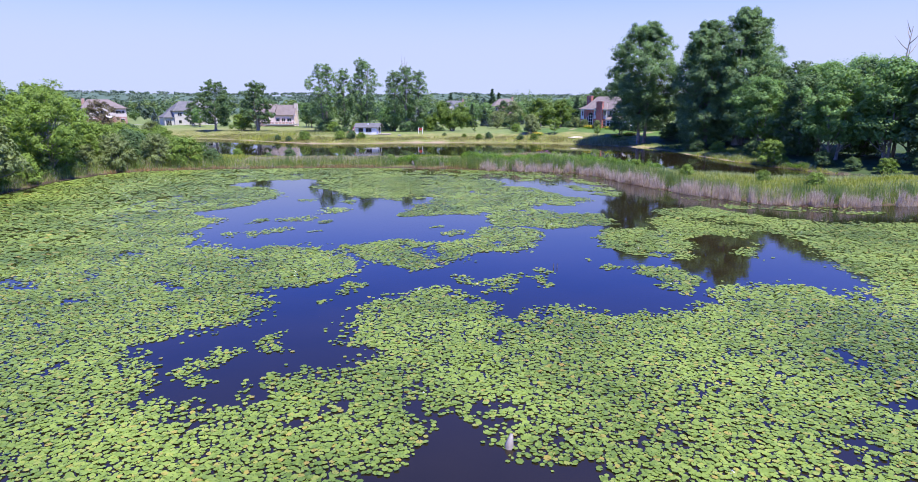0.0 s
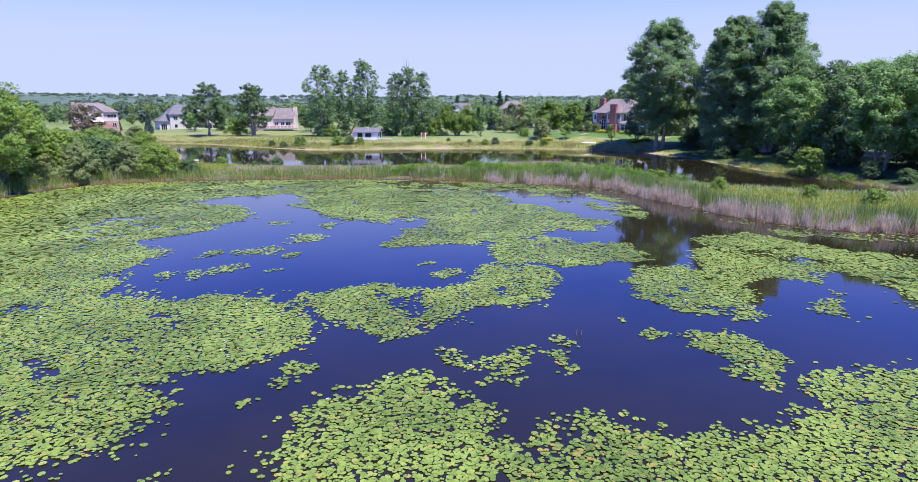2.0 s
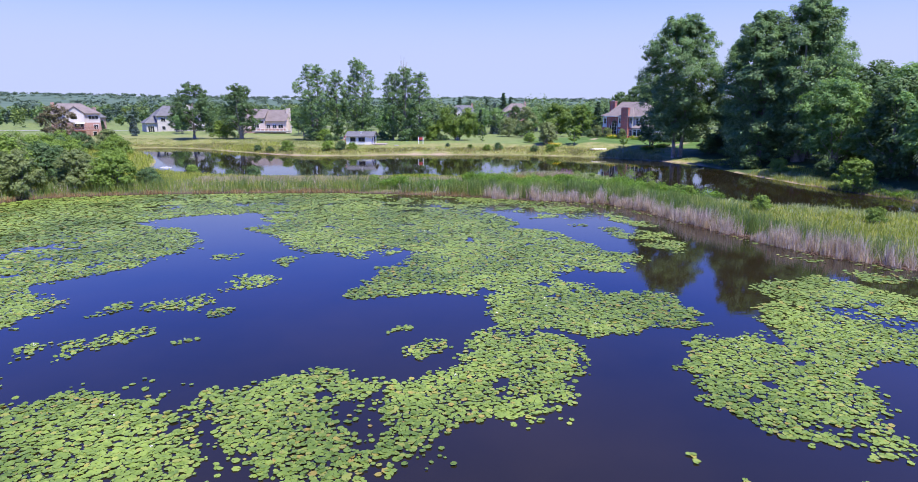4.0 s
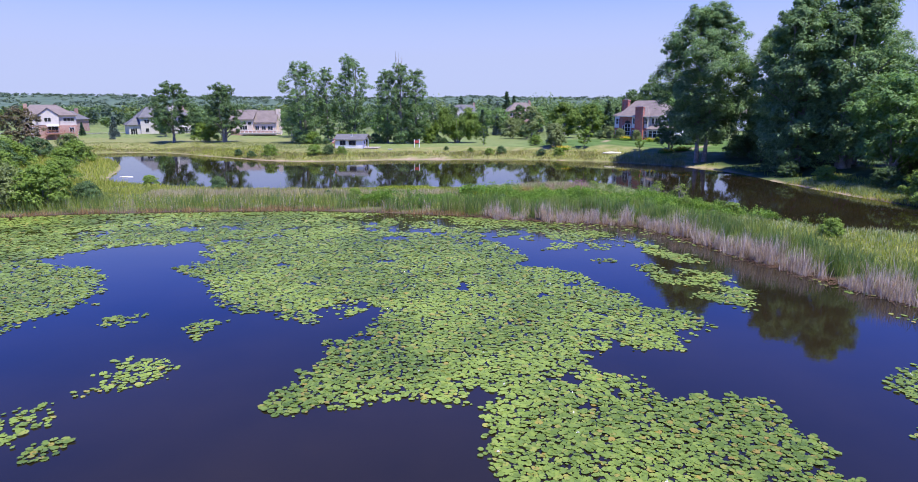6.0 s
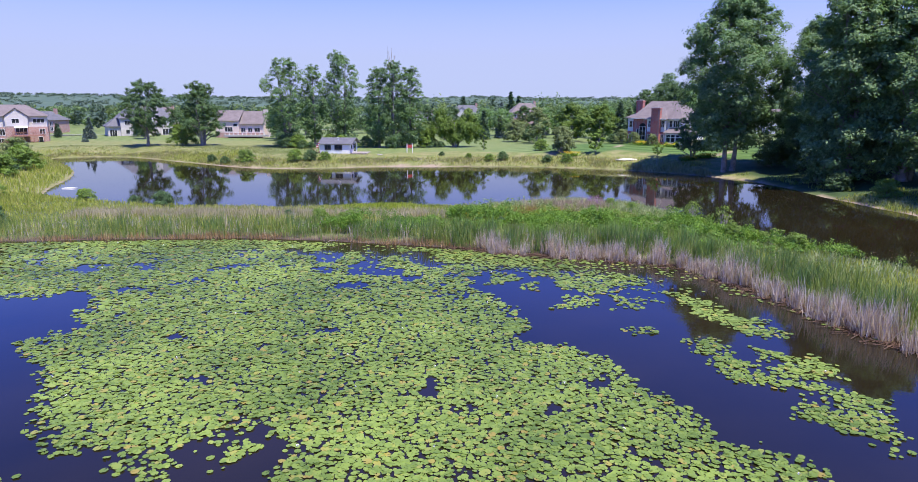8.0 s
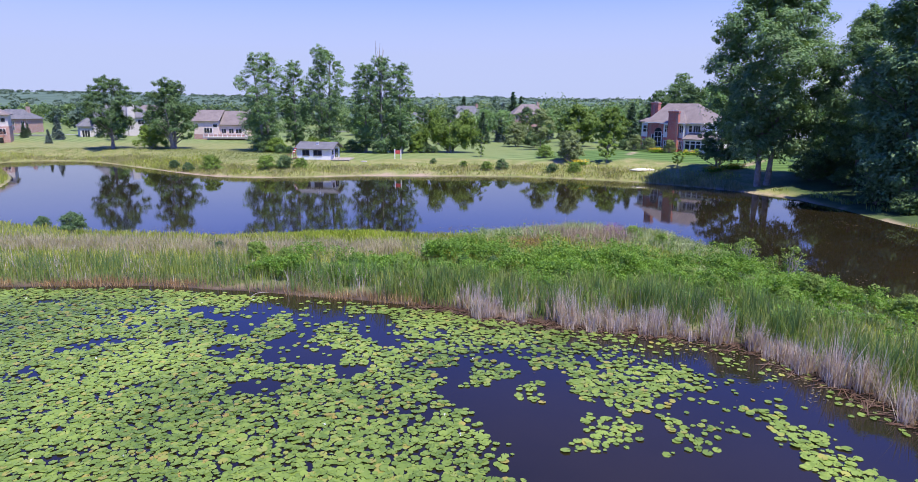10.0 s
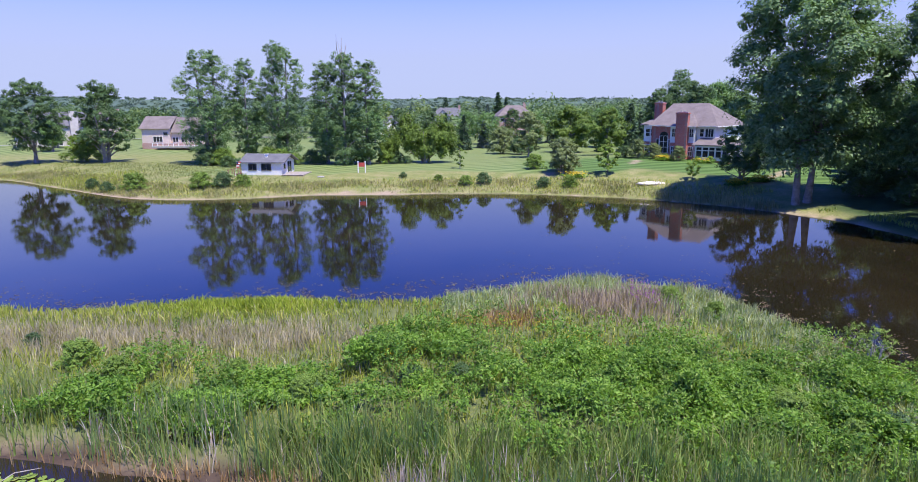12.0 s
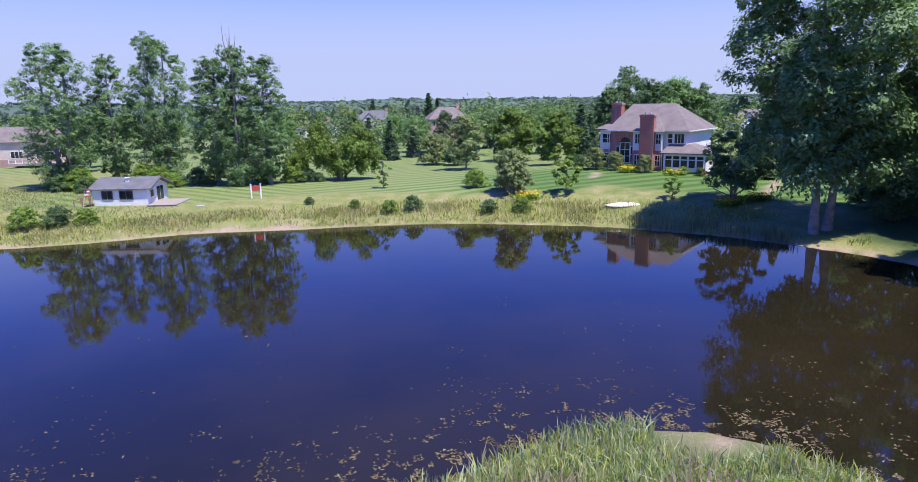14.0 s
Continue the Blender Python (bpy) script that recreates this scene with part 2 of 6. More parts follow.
M_TAWNY = leafy("tawny_grass", [(0.0, (0.36, 0.31, 0.17)), (0.5, (0.54, 0.47, 0.30)), (1.0, (0.76, 0.68, 0.52))], 0.38, 0.7)
M_CANARY = leafy("canary_grass", [(0.0, (0.17, 0.27, 0.09)), (0.45, (0.34, 0.45, 0.18)), (0.75, (0.54, 0.59, 0.33)), (1.0, (0.76, 0.66, 0.50))], 0.42, 0.6, 0.9)
M_HERB = leafy("herb_leaf", [(0.0, (0.055, 0.145, 0.018)), (0.4, (0.125, 0.265, 0.032)), (0.8, (0.23, 0.39, 0.055)), (1.0, (0.40, 0.48, 0.12))], 0.42, 0.5, 0.7)
M_SHORE = leafy("shore_grass_blade", [(0.0, (0.189, 0.224, 0.0745)), (0.45, (0.312, 0.308, 0.14)), (0.8, (0.435, 0.384, 0.215)), (1.0, (0.548, 0.467, 0.308))], 0.42, 0.7, 0.25)
M_MEADOW = leafy("meadow_blade", [(0.0, (0.193, 0.247, 0.0725)), (0.5, (0.299, 0.336, 0.124)), (1.0, (0.425, 0.415, 0.207))], 0.45, 0.7, 0.2)
M_RUST = leafy("rusty_grass", [(0.0, (0.28, 0.16, 0.06)), (0.5, (0.40, 0.26, 0.12)), (1.0, (0.58, 0.46, 0.28))], 0.25, 0.7, 1.0)
M_BRIGHT = leafy("bright_grass", [(0.0, (0.25, 0.36, 0.03)), (0.5, (0.36, 0.45, 0.05)), (1.0, (0.48, 0.52, 0.08))], 0.35)
M_STALK = leafy("wet_stalk", [(0.0, (0.06, 0.03, 0.018)), (0.6, (0.12, 0.066, 0.042)), (1.0, (0.228, 0.168, 0.108))], 0.0, 0.7)
M_YELLOW = leafy("yellow_flower", [(0.0, (0.55, 0.42, 0.02)), (1.0, (0.75, 0.55, 0.04))], 0.2)
M_COTTON = leafy("cottonwood_leaf", [(0.0, (0.0998, 0.189, 0.067)), (0.5, (0.179, 0.304, 0.119)), (1.0, (0.336, 0.452, 0.238))], 0.42, 0.5)
M_BIG = leafy("great_cottonwood_leaf", [(0.0, (0.099, 0.198, 0.0762)), (0.5, (0.198, 0.33, 0.129)), (1.0, (0.363, 0.484, 0.241))], 0.42, 0.5)
M_OAK = leafy("oak_leaf", [(0.0, (0.065, 0.13, 0.045)), (0.5, (0.11, 0.195, 0.07)), (1.0, (0.18, 0.26, 0.11))], 0.35)
M_WILLOW = leafy("willow_leaf", [(0.0, (0.113, 0.198, 0.0281)), (0.5, (0.154, 0.242, 0.0394)), (1.0, (0.216, 0.297, 0.0563))], 0.3)
M_LOCUST = leafy("locust_leaf", [(0.0, (0.104, 0.22, 0.0636)), (0.5, (0.19, 0.341, 0.104)), (1.0, (0.318, 0.451, 0.174))], 0.42, 0.5)
M_SHRUB = leafy("shrub_leaf", [(0.0, (0.132, 0.235, 0.0385)), (0.5, (0.218, 0.336, 0.0605)), (1.0, (0.333, 0.437, 0.105))], 0.4)
M_GREY = leafy("grey_willow_leaf", [(0.0, (0.14, 0.195, 0.065)), (0.5, (0.225, 0.29, 0.105)), (1.0, (0.33, 0.385, 0.17))], 0.32)
M_SPRUCE = leafy("spruce_needle", [(0.0, (0.06, 0.12, 0.055)), (0.6, (0.09, 0.16, 0.08)), (1.0, (0.14, 0.20, 0.12))], 0.15)
M_BLUE = leafy("blue_spruce_needle", [(0.0, (0.09, 0.14, 0.13)), (1.0, (0.17, 0.23, 0.22))], 0.1)
M_FAR = leafy("wood_leaf", [(0.0, (0.085, 0.16, 0.07)), (0.5, (0.16, 0.25, 0.10)), (1.0, (0.26, 0.35, 0.14))], 0.35, 0.6, 0.045)
# leaves of the hill woods, with the blue-grey of distance haze in their colour
M_HILL_HAZED = leafy("hazed_hill_leaf", [(0.0, (0.09, 0.145, 0.105)), (0.5, (0.13, 0.19, 0.14)), (1.0, (0.17, 0.235, 0.17))], 0.3, 0.6, 0.004)
M_FAR_PALE = leafy("pale_wood_leaf", [(0.0, (0.13, 0.20, 0.06)), (0.5, (0.20, 0.28, 0.085)), (1.0, (0.29, 0.36, 0.13))], 0.35, 0.6, 0.06)
M_FAR_DARK = leafy("dark_wood_leaf", [(0.0, (0.055, 0.10, 0.07)), (0.5, (0.095, 0.15, 0.105)), (1.0, (0.15, 0.205, 0.15))], 0.25, 0.6, 0.03)
M_BARK = plain("bark", [(0.15, 0.135, 0.12), (0.24, 0.22, 0.20), (0.33, 0.31, 0.29)], 1.5, 0.9, 0.6, 0, 12)
M_DEADWOOD = plain("dead_wood", [(0.28, 0.24, 0.21), (0.40, 0.36, 0.32)], 2, 0.9, 0.4, 0, 15)


def water_material():
    m, nt, b = nodes_of("pond_water")
    c = ramp(nt, noise_of(nt, 0.06, 4.0), [(0.35, (0.0125, 0.0105, 0.0055)), (0.65, (0.0215, 0.0165, 0.0078))])
    nt.links.new(c, b.inputs["Base Color"])
    b.inputs["Roughness"].default_value, b.inputs["IOR"].default_value = 0.03, 1.43
    s = nt.nodes.new("ShaderNodeMapping")
    s.inputs["Scale"].default_value = (1.0, 1.6, 1.0)
    nt.links.new(nt.nodes.new("ShaderNodeNewGeometry").outputs["Position"], s.inputs[0])
    bumped(nt, b, noise_of(nt, 1.6, 3.0, 0.55, s.outputs[0]), 0.05, 0.03)
    return m


def ground_material():
    """Mown lawn in stripes, rough grass, sand at the water's edge, mud below it; the sheet's own masks say where."""
    m, nt, b = nodes_of("ground_cover")
    pos = nt.nodes.new("ShaderNodeNewGeometry").outputs["Position"]

    def mask(name):
        a = nt.nodes.new("ShaderNodeAttribute")
        a.attribute_name = name
        return a.outputs["Fac"]

    fine, mid, big = noise_of(nt, 6.0, 4.0), noise_of(nt, 0.5, 4.0), noise_of(nt, 0.06, 3.0)
    rot = nt.nodes.new("ShaderNodeMapping")
    rot.inputs["Rotation"].default_value = (0, 0, radians(-14))
    nt.links.new(pos, rot.inputs[0])
    wave = nt.nodes.new("ShaderNodeTexWave")
    wave.bands_direction = "Y"
    wave.inputs["Scale"].default_value, wave.inputs["Distortion"].default_value, wave.inputs["Detail"].default_value = 0.11, 0.35, 1.0
    nt.links.new(rot.outputs[0], wave.inputs[0])
    turn = nt.nodes.new("ShaderNodeMapping")
    turn.inputs["Rotation"].default_value = (0, 0, radians(42))
    nt.links.new(pos, turn.inputs[0])
    cross = nt.nodes.new("ShaderNodeTexWave")
    cross.bands_direction = "Y"
    cross.inputs["Scale"].default_value, cross.inputs["Distortion"].default_value, cross.inputs["Detail"].default_value = 0.13, 0.4, 1.0
    nt.links.new(turn.outputs[0], cross.inputs[0])
    mown = mixed(nt, mask("west"), wave.outputs["Fac"], cross.outputs["Fac"])
    lawn = mixed(nt, ramp(nt, mown, [(0.35, (0, 0, 0)), (0.65, (1, 1, 1))]), (0.108, 0.162, 0.046), (0.205, 0.255, 0.092))
    lawn = mixed(nt, ramp(nt, big, [(0.4, (0, 0, 0)), (0.7, (0.6, 0.6, 0.6))]), lawn, (0.19, 0.215, 0.075))
    lawn = mixed(nt, ramp(nt, fine, [(0.3, (0.3, 0.3, 0.3)), (0.6, (0.0, 0.0, 0.0))]), lawn, (0.09, 0.14, 0.03))
    lawn = mixed(nt, mask("lush"), lawn, mixed(nt, ramp(nt, wave.outputs["Fac"], [(0.3, (0, 0, 0)), (0.7, (1, 1, 1))]), (0.06, 0.115, 0.025), (0.105, 0.18, 0.045)))
    rough = ramp(nt, mid, [(0.3, (0.17, 0.21, 0.055)), (0.5, (0.27, 0.27, 0.10)), (0.72, (0.37, 0.32, 0.165))])
    rough = mixed(nt, ramp(nt, fine, [(0.35, (0.5, 0.5, 0.5)), (0.7, (0.0, 0.0, 0.0))]), rough, (0.06, 0.085, 0.02))
    sand = ramp(nt, fine, [(0.3, (0.24, 0.18, 0.12)), (0.7, (0.40, 0.32, 0.23))])
    # dark floor colour, for the east bank and the bank between the ponds too
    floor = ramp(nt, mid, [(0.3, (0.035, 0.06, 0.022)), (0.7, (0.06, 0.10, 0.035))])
    mud = ramp(nt, mid, [(0.3, (0.035, 0.025, 0.02)), (0.7, (0.10, 0.07, 0.05))])
    c = mixed(nt, mask("lawn"), rough, lawn)
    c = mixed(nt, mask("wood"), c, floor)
    # far ground carries the same painted haze tint as the hill leaves
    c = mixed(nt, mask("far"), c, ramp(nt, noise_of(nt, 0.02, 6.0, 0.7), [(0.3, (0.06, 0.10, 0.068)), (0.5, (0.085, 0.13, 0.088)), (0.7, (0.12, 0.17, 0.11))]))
    c = mixed(nt, mask("sand"), c, sand)
    c = mixed(nt, mask("mud"), c, mud)
    nt.links.new(c, b.inputs["Base Color"])
    b.inputs["Roughness"].default_value = 0.9
    b.inputs["Specular IOR Level"].default_value = 0.2
    bumped(nt, b, fine, 0.5, 0.06)
    return m


M_WATER, M_GROUND = water_material(), ground_material()

# ---- ground, water and distance ----
def hills(x, y):
    r = np.hypot(x, y - 100)
    return smooth((r - 900) / 1700) * (18 + 30 * vnoise(x, y, 700, 5) + 10 * vnoise(x, y, 260, 6))


PATHS = [[(50, 183), (55, 189), (60.7, 196)], [(20.3, 136.9), (21.6, 136.4)], [(23.8, 134.6), (26.0, 130.2)], [(37.6, 205), (39.2, 209)], [(19.5, 194.5), (22.0, 197.5)], [(30, 240), (36, 243)]]


def ground_sheet():
    near_x, near_y = np.arange(-150, 120.1, 1.25), np.arange(-60, 300.1, 1.25)
    far = np.array([20, 50, 100, 180, 300, 480, 750, 1150, 1700, 2400, 3200, 4200], float)
    xs = np.concatenate([-150 - far[::-1], near_x, 120 + far])
    ys = np.concatenate([-60 - far[:6][::-1], near_y, 300 + far])
    gx, gy = np.meshgrid(xs, ys)
    d = land(gx, gy)
    z = height(gx, gy, d)
    z += np.where((d > 2), (vnoise(gx, gy, 4, 3) - 0.5) * 0.18, 0)
    # the far hills
    z += hills(gx, gy)
    ny, nx = gx.shape
    i = np.arange(nx * ny).reshape(ny, nx)
    f = np.stack([i[:-1, :-1], i[:-1, 1:], i[1:, 1:], i[1:, :-1]], -1).reshape(-1, 4)
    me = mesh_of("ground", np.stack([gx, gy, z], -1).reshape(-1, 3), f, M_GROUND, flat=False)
    n1, n2 = vnoise(gx, gy, 6, 11), vnoise(gx, gy, 2.2, 12)
    away = smooth((gy - 165) / 10)
    lawn = away * smooth((d - 8 - 7 * n1) / 3)
    lawn = np.maximum(lawn, smooth((gx - 58) / 4) * smooth((gy - 95) / 8) * smooth((d - 4) / 2))
    beach = np.exp(-(((gx + 8) / 13) ** 2)) + 0.75 * np.exp(-(((gx + 44) / 16) ** 2)) + 0.9 * np.exp(-(((gx - 46) / 6) ** 2)) * (gy > 150)
    beach = np.maximum(beach, (gx > 50) * (gy > 100) * (gy < 146) * 0.8)
    sand = smooth((0.1 + 1.7 * beach * away + 1.2 * beach * (1 - away) - d + (n2 - 0.5) * 1.2) / 0.6) * (gy > 95)
    mud = np.maximum(smooth((-0.1 - d) / 0.5), smooth((1.5 - d) / 0.6) * (gy < 125) * (gx > -62))
    lawn = lawn * (1 - 0.8 * smooth((-36 - gx) / 14) * smooth((262 - gy) / 20))
    # on the east bank the dark floor also paints in the trees' shade
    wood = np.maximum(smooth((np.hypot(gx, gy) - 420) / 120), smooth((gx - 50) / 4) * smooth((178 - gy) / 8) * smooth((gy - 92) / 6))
    # the same floor colour at 0.6 darkens the ground between the ponds
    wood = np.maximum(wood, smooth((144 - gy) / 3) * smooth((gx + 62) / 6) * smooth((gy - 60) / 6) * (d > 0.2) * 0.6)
    for path in PATHS:
        for (ax, ay), (bx, by) in zip(path, path[1:]):
            t = np.clip(((gx - ax) * (bx - ax) + (gy - ay) * (by - ay)) / ((bx - ax) ** 2 + (by - ay) ** 2), 0, 1)
            sand = np.maximum(sand, smooth((1.0 - np.hypot(gx - ax - t * (bx - ax), gy - ay - t * (by - ay))) / 0.9))
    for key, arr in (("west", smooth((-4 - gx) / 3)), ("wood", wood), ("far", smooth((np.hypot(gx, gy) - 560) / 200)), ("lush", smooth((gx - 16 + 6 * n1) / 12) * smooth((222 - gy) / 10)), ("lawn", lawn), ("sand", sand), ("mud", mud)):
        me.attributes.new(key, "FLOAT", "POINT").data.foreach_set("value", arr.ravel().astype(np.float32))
    return tagged(part_me("ground", me), "rolling ground with striped mown lawn, rough grass and sandy shores", "ground", kind="structure")


ground_sheet()


def water_sheet():
    bm = bmesh.new()
    bmesh.ops.create_grid(bm, x_segments=24, y_segments=24, size=0.5, matrix=Matrix.LocRotScale((0, 75, 0), None, (260, 300, 1)))
    ob = part("water", bm, M_WATER)
    return tagged(ob, "still dark blue-brown pond water mirroring trees and sky", "water", kind="structure")


water_sheet()


def at_ground(x, y):
    return float(height(np.array([x]), np.array([y]))[0])


# ---- trees ----
def crown_clumps(style, h, w, n, low=0.10, bough=1.0):
    """Centres and radii of the leaf clumps that fill a crown."""
    out = []
    for i in range(n):
        if style == "tall":
            u = low + (1 - low) * (i + rng.random()) / n
            env = (0.24 + 0.76 * math.sin(min(1, u / 0.62) * math.pi / 2)) if u < 0.62 else (1 - 0.68 * ((u - 0.62) / 0.38) ** 2)
            r = w / 2 * env * math.sqrt(rng.random()) * 0.92
            s = min(w, 14.0) * rng.uniform(0.11, 0.19) * (1.15 - 0.35 * u) * bough
            z = h * u - s * 0.6
        elif style == "round":
            u = (i + rng.random()) / n
            env = math.sin(math.pi * (0.16 + 0.78 * u)) ** 0.7 * rng.uniform(0.8, 1.14)
            r = w / 2 * env * rng.uniform(0.35, 0.98)
            s = w * rng.uniform(0.08, 0.165)
            z = h * (0.22 + 0.74 * u + rng.uniform(-0.04, 0.04)) - s * 0.3
        elif style == "shrub":
            u = (i + rng.random()) / n
            env = math.cos(u * math.pi / 2 * 0.92) ** 0.6
            r = w / 2 * env * math.sqrt(rng.random())
            s = w * rng.uniform(0.12, 0.2)
            z = h * (0.10 + 0.78 * u)
        elif style == "willow":
            u = (i + rng.random()) / n
            env = math.sin(math.pi * (0.2 + 0.72 * u)) ** 0.6
            r = w / 2 * env * rng.uniform(0.45, 0.95)
            s = w * rng.uniform(0.12, 0.19)
            z = h * (0.2 + 0.72 * u)
        else:  # layered
            u = (i + rng.random()) / n
            env = 0.55 + 0.45 * math.sin(math.pi * u) - 0.35 * max(0, u - 0.8) * 5
            r = w / 2 * env * math.sqrt(rng.random())
            s = w * rng.uniform(0.13, 0.2)
            z = h * (0.2 + 0.75 * u)
        a = i * 2.39996 + rng.uniform(-0.5, 0.5)
        out.append((r * math.cos(a), r * math.sin(a), z, s))
    return np.array(out)


def tree_meshes(style, h, w, clumps, leaves, leaf, material, bark, trunk=0.0, stems=1, flat=0.8, droop=0.0, low=0.10, tufts=11, limb_low=0.06, lean=0.10, lobes=None, bough=1.0):
    """The trunk with its limbs, and the crown, as two meshes."""
    c = crown_clumps(style, h, w, clumps, low, bough) if lobes is None else np.array(lobes, float)
    wood = []
    r0 = trunk or h * 0.016
    for s in range(stems):
        a = 2 * math.pi * s / stems + 0.6
        off = 0 if stems == 1 else w * 0.045
        tilt = 0.0 if stems == 1 else w * lean
        top = h * (0.88 if style == "tall" else 0.6)
        pts, rad = [], []
        for t in np.linspace(0, 1, 7):
            k = math.sin(t * 3 + s) * w * 0.015
            pts.append((math.cos(a) * (off + tilt * t) + k, math.sin(a) * (off + tilt * t) - k, -0.4 + (top + 0.4) * t))
            rad.append(r0 * (1.5 if t == 0 else 1.0) * (1 - 0.85 * t) + 0.02)
        wood.append(tube(pts, rad, 9))
        mine = c[s::stems]
        for x, y, z, q in mine[:: max(1, len(mine) // (16 if style == "tall" else 10))]:
            zb = max(h * limb_low, min(top * 0.92, z - math.hypot(x, y) * 0.75 - h * 0.03))
            t = (zb + 0.4) / (top + 0.4)
            bx, by = math.cos(a) * (off + tilt * t), math.sin(a) * (off + tilt * t)
            rb = (r0 * (1 - 0.85 * t)) * 0.5 + 0.015
            mid = ((bx + x) / 2 + rng.normal() * q * 0.3, (by + y) / 2 + rng.normal() * q * 0.3, zb + (z - zb) * 0.62)
            wood.append(tube([(bx, by, zb), mid, (x, y, z)], [rb, rb * 0.6, rb * 0.2], 5))
    v, f = join(wood)
    me_t = mesh_of("trunk", v, f, bark, flat=False)
    # each bough carries tufts, each tuft its leaves; gaps stay between the boughs
    n = leaves // (len(c) * tufts)
    pts, out = [], []
    for x, y, z, s in c:
        for k in range(tufts):
            a, e = k * 2.39996 + rng.uniform(-0.4, 0.4), rng.uniform(-0.45, 1.0)
            q = math.sqrt(max(0.0, 1 - e * e)) * s * rng.uniform(0.45, 0.95)
            t = np.array((math.cos(a) * q, math.sin(a) * q, e * s * flat * 0.8))
            d = rng.normal(size=(n, 3))
            d /= np.linalg.norm(d, axis=1)[:, None] + 1e-6
            o = d * 0.9 + (t + (0, 0, 0.25 * s)) / s * 0.7 + np.array((x, y, (z - h * 0.5) * 0.6)) / (w * 0.5) * 0.35
            d *= (rng.random(n) ** 0.5 * s * rng.uniform(0.32, 0.58))[:, None] * (1, 1, 0.75)
            if droop:
                d[:, 2] -= droop * s * 0.9 * rng.random(n) ** 2
            pts.append(d + t + (x, y, z))
            out.append(o)
    pts, out = np.concatenate(pts), np.concatenate(out)
    keep = pts[:, 2] > 0.15
    pts, out = pts[keep], out[keep]
    me_c = mesh_of("crown", *cards(pts, leaf * rng.uniform(0.6, 1.35, len(pts)), droop=droop, outward=out), material)
    return me_t, me_c


def tree(name, x, y, meshes, label, category="tree", turn=0.0, size=1.0, tall=None, group="", sink=0.0):
    ob = new(name)
    ob.matrix_basis = Matrix.LocRotScale((x, y, max(0.0, at_ground(x, y)) - sink), Euler((0, 0, radians(turn))), (size, size, tall or size))
    for key, me in zip(("trunk", "crown"), meshes):
        part_me(key, me, ob)
    return tagged(ob, label, category, group)


def spruce_meshes(h, w, material):
    """A conifer: a straight trunk and whorls of drooping boughs."""
    v, f = tube([(0, 0, -0.3), (0, 0, h * 0.5), (0, 0, h)], [h * 0.02, h * 0.012, 0.02], 7)
    me_t = mesh_of("trunk", v, f, M_BARK, flat=False)
    pts = []
    for z in np.arange(0.05, 0.99, 0.035):
        r = w / 2 * (1 - z) ** 0.85 + 0.05
        k = max(5, int(16 * (1 - z)))
        for a in rng.uniform(0, 2 * math.pi, k):
            t = np.sqrt(rng.random(22))
            pts.append(np.stack([np.cos(a) * r * t, np.sin(a) * r * t, h * z - r * t * 0.30 + rng.normal(0, 0.06, 22)], 1) + rng.normal(0, 0.05 * w, (22, 3)) * (0.5, 0.5, 0.2))
    pts = np.concatenate(pts)
    return me_t, mesh_of("crown", *cards(pts, h * 0.05 * rng.uniform(0.6, 1.3, len(pts)), up=0.6), material)


# the stand of cottonwoods behind the shed
COTTON = [tree_meshes("tall", 22, 12, 96, 36000, 0.28, M_COTTON, M_BARK, 0.36, 2, flat=1.15, low=0.06, tufts=9, limb_low=0.12, bough=0.86) for _ in range(3)]
SLIM = tree_meshes("tall", 21, 7.6, 70, 21000, 0.29, M_COTTON, M_BARK, 0.26, 1, flat=1.3, limb_low=0.15)
for x, y, me, s, tl, turn in ((-44.6, 221, COTTON[0], 1.1, 1.02, 20), (-38.6, 226, SLIM, 1.05, 1.0, 0), (-32.2, 230, COTTON[1], 1.05, 1.12, 130), (-20.4, 219.5, SLIM, 1.15, 0.95, 70), (-16.2, 217.5, COTTON[2], 0.8, 0.98, 250), (-12.0, 218.5, SLIM, 1.15, 0.95, 200)):
    tree("cottonwood_tree", x, y, me, "tall cottonwood with loose grey-green crown behind the shed", turn=turn, size=s, tall=tl, group="cottonwoods behind the shed")
bare = []
for k in range(9):
    a, l = k * 2.4, 1.4 + 0.35 * (k % 4)
    p = (math.cos(a) * 0.4, math.sin(a) * 0.4, 18.0 + 0.3 * k)
    bare.append(tube([p, (p[0] + math.cos(a) * l * 0.3, p[1] + math.sin(a) * l * 0.3, p[2] + l * 0.9), (p[0] + math.cos(a + 0.3) * l * 0.55, p[1] + math.sin(a + 0.3) * l * 0.55, p[2] + l * 2.0)], [0.09, 0.06, 0.015], 5))
bare.append(tube([(0, 0, 15), (0.1, 0.1, 21), (0.3, 0.0, 24.6)], [0.16, 0.1, 0.02], 6))
tree("cottonwood_tree", -17.0, 219.8, (mesh_of("trunk", *join(bare + [tube([(0, 0, -0.4), (0.1, 0, 8), (0, 0, 15)], [0.3, 0.24, 0.16], 8)]), M_DEADWOOD, flat=False),), "half-dead cottonwood with bare grey top branches", group="cottonwoods behind the shed")
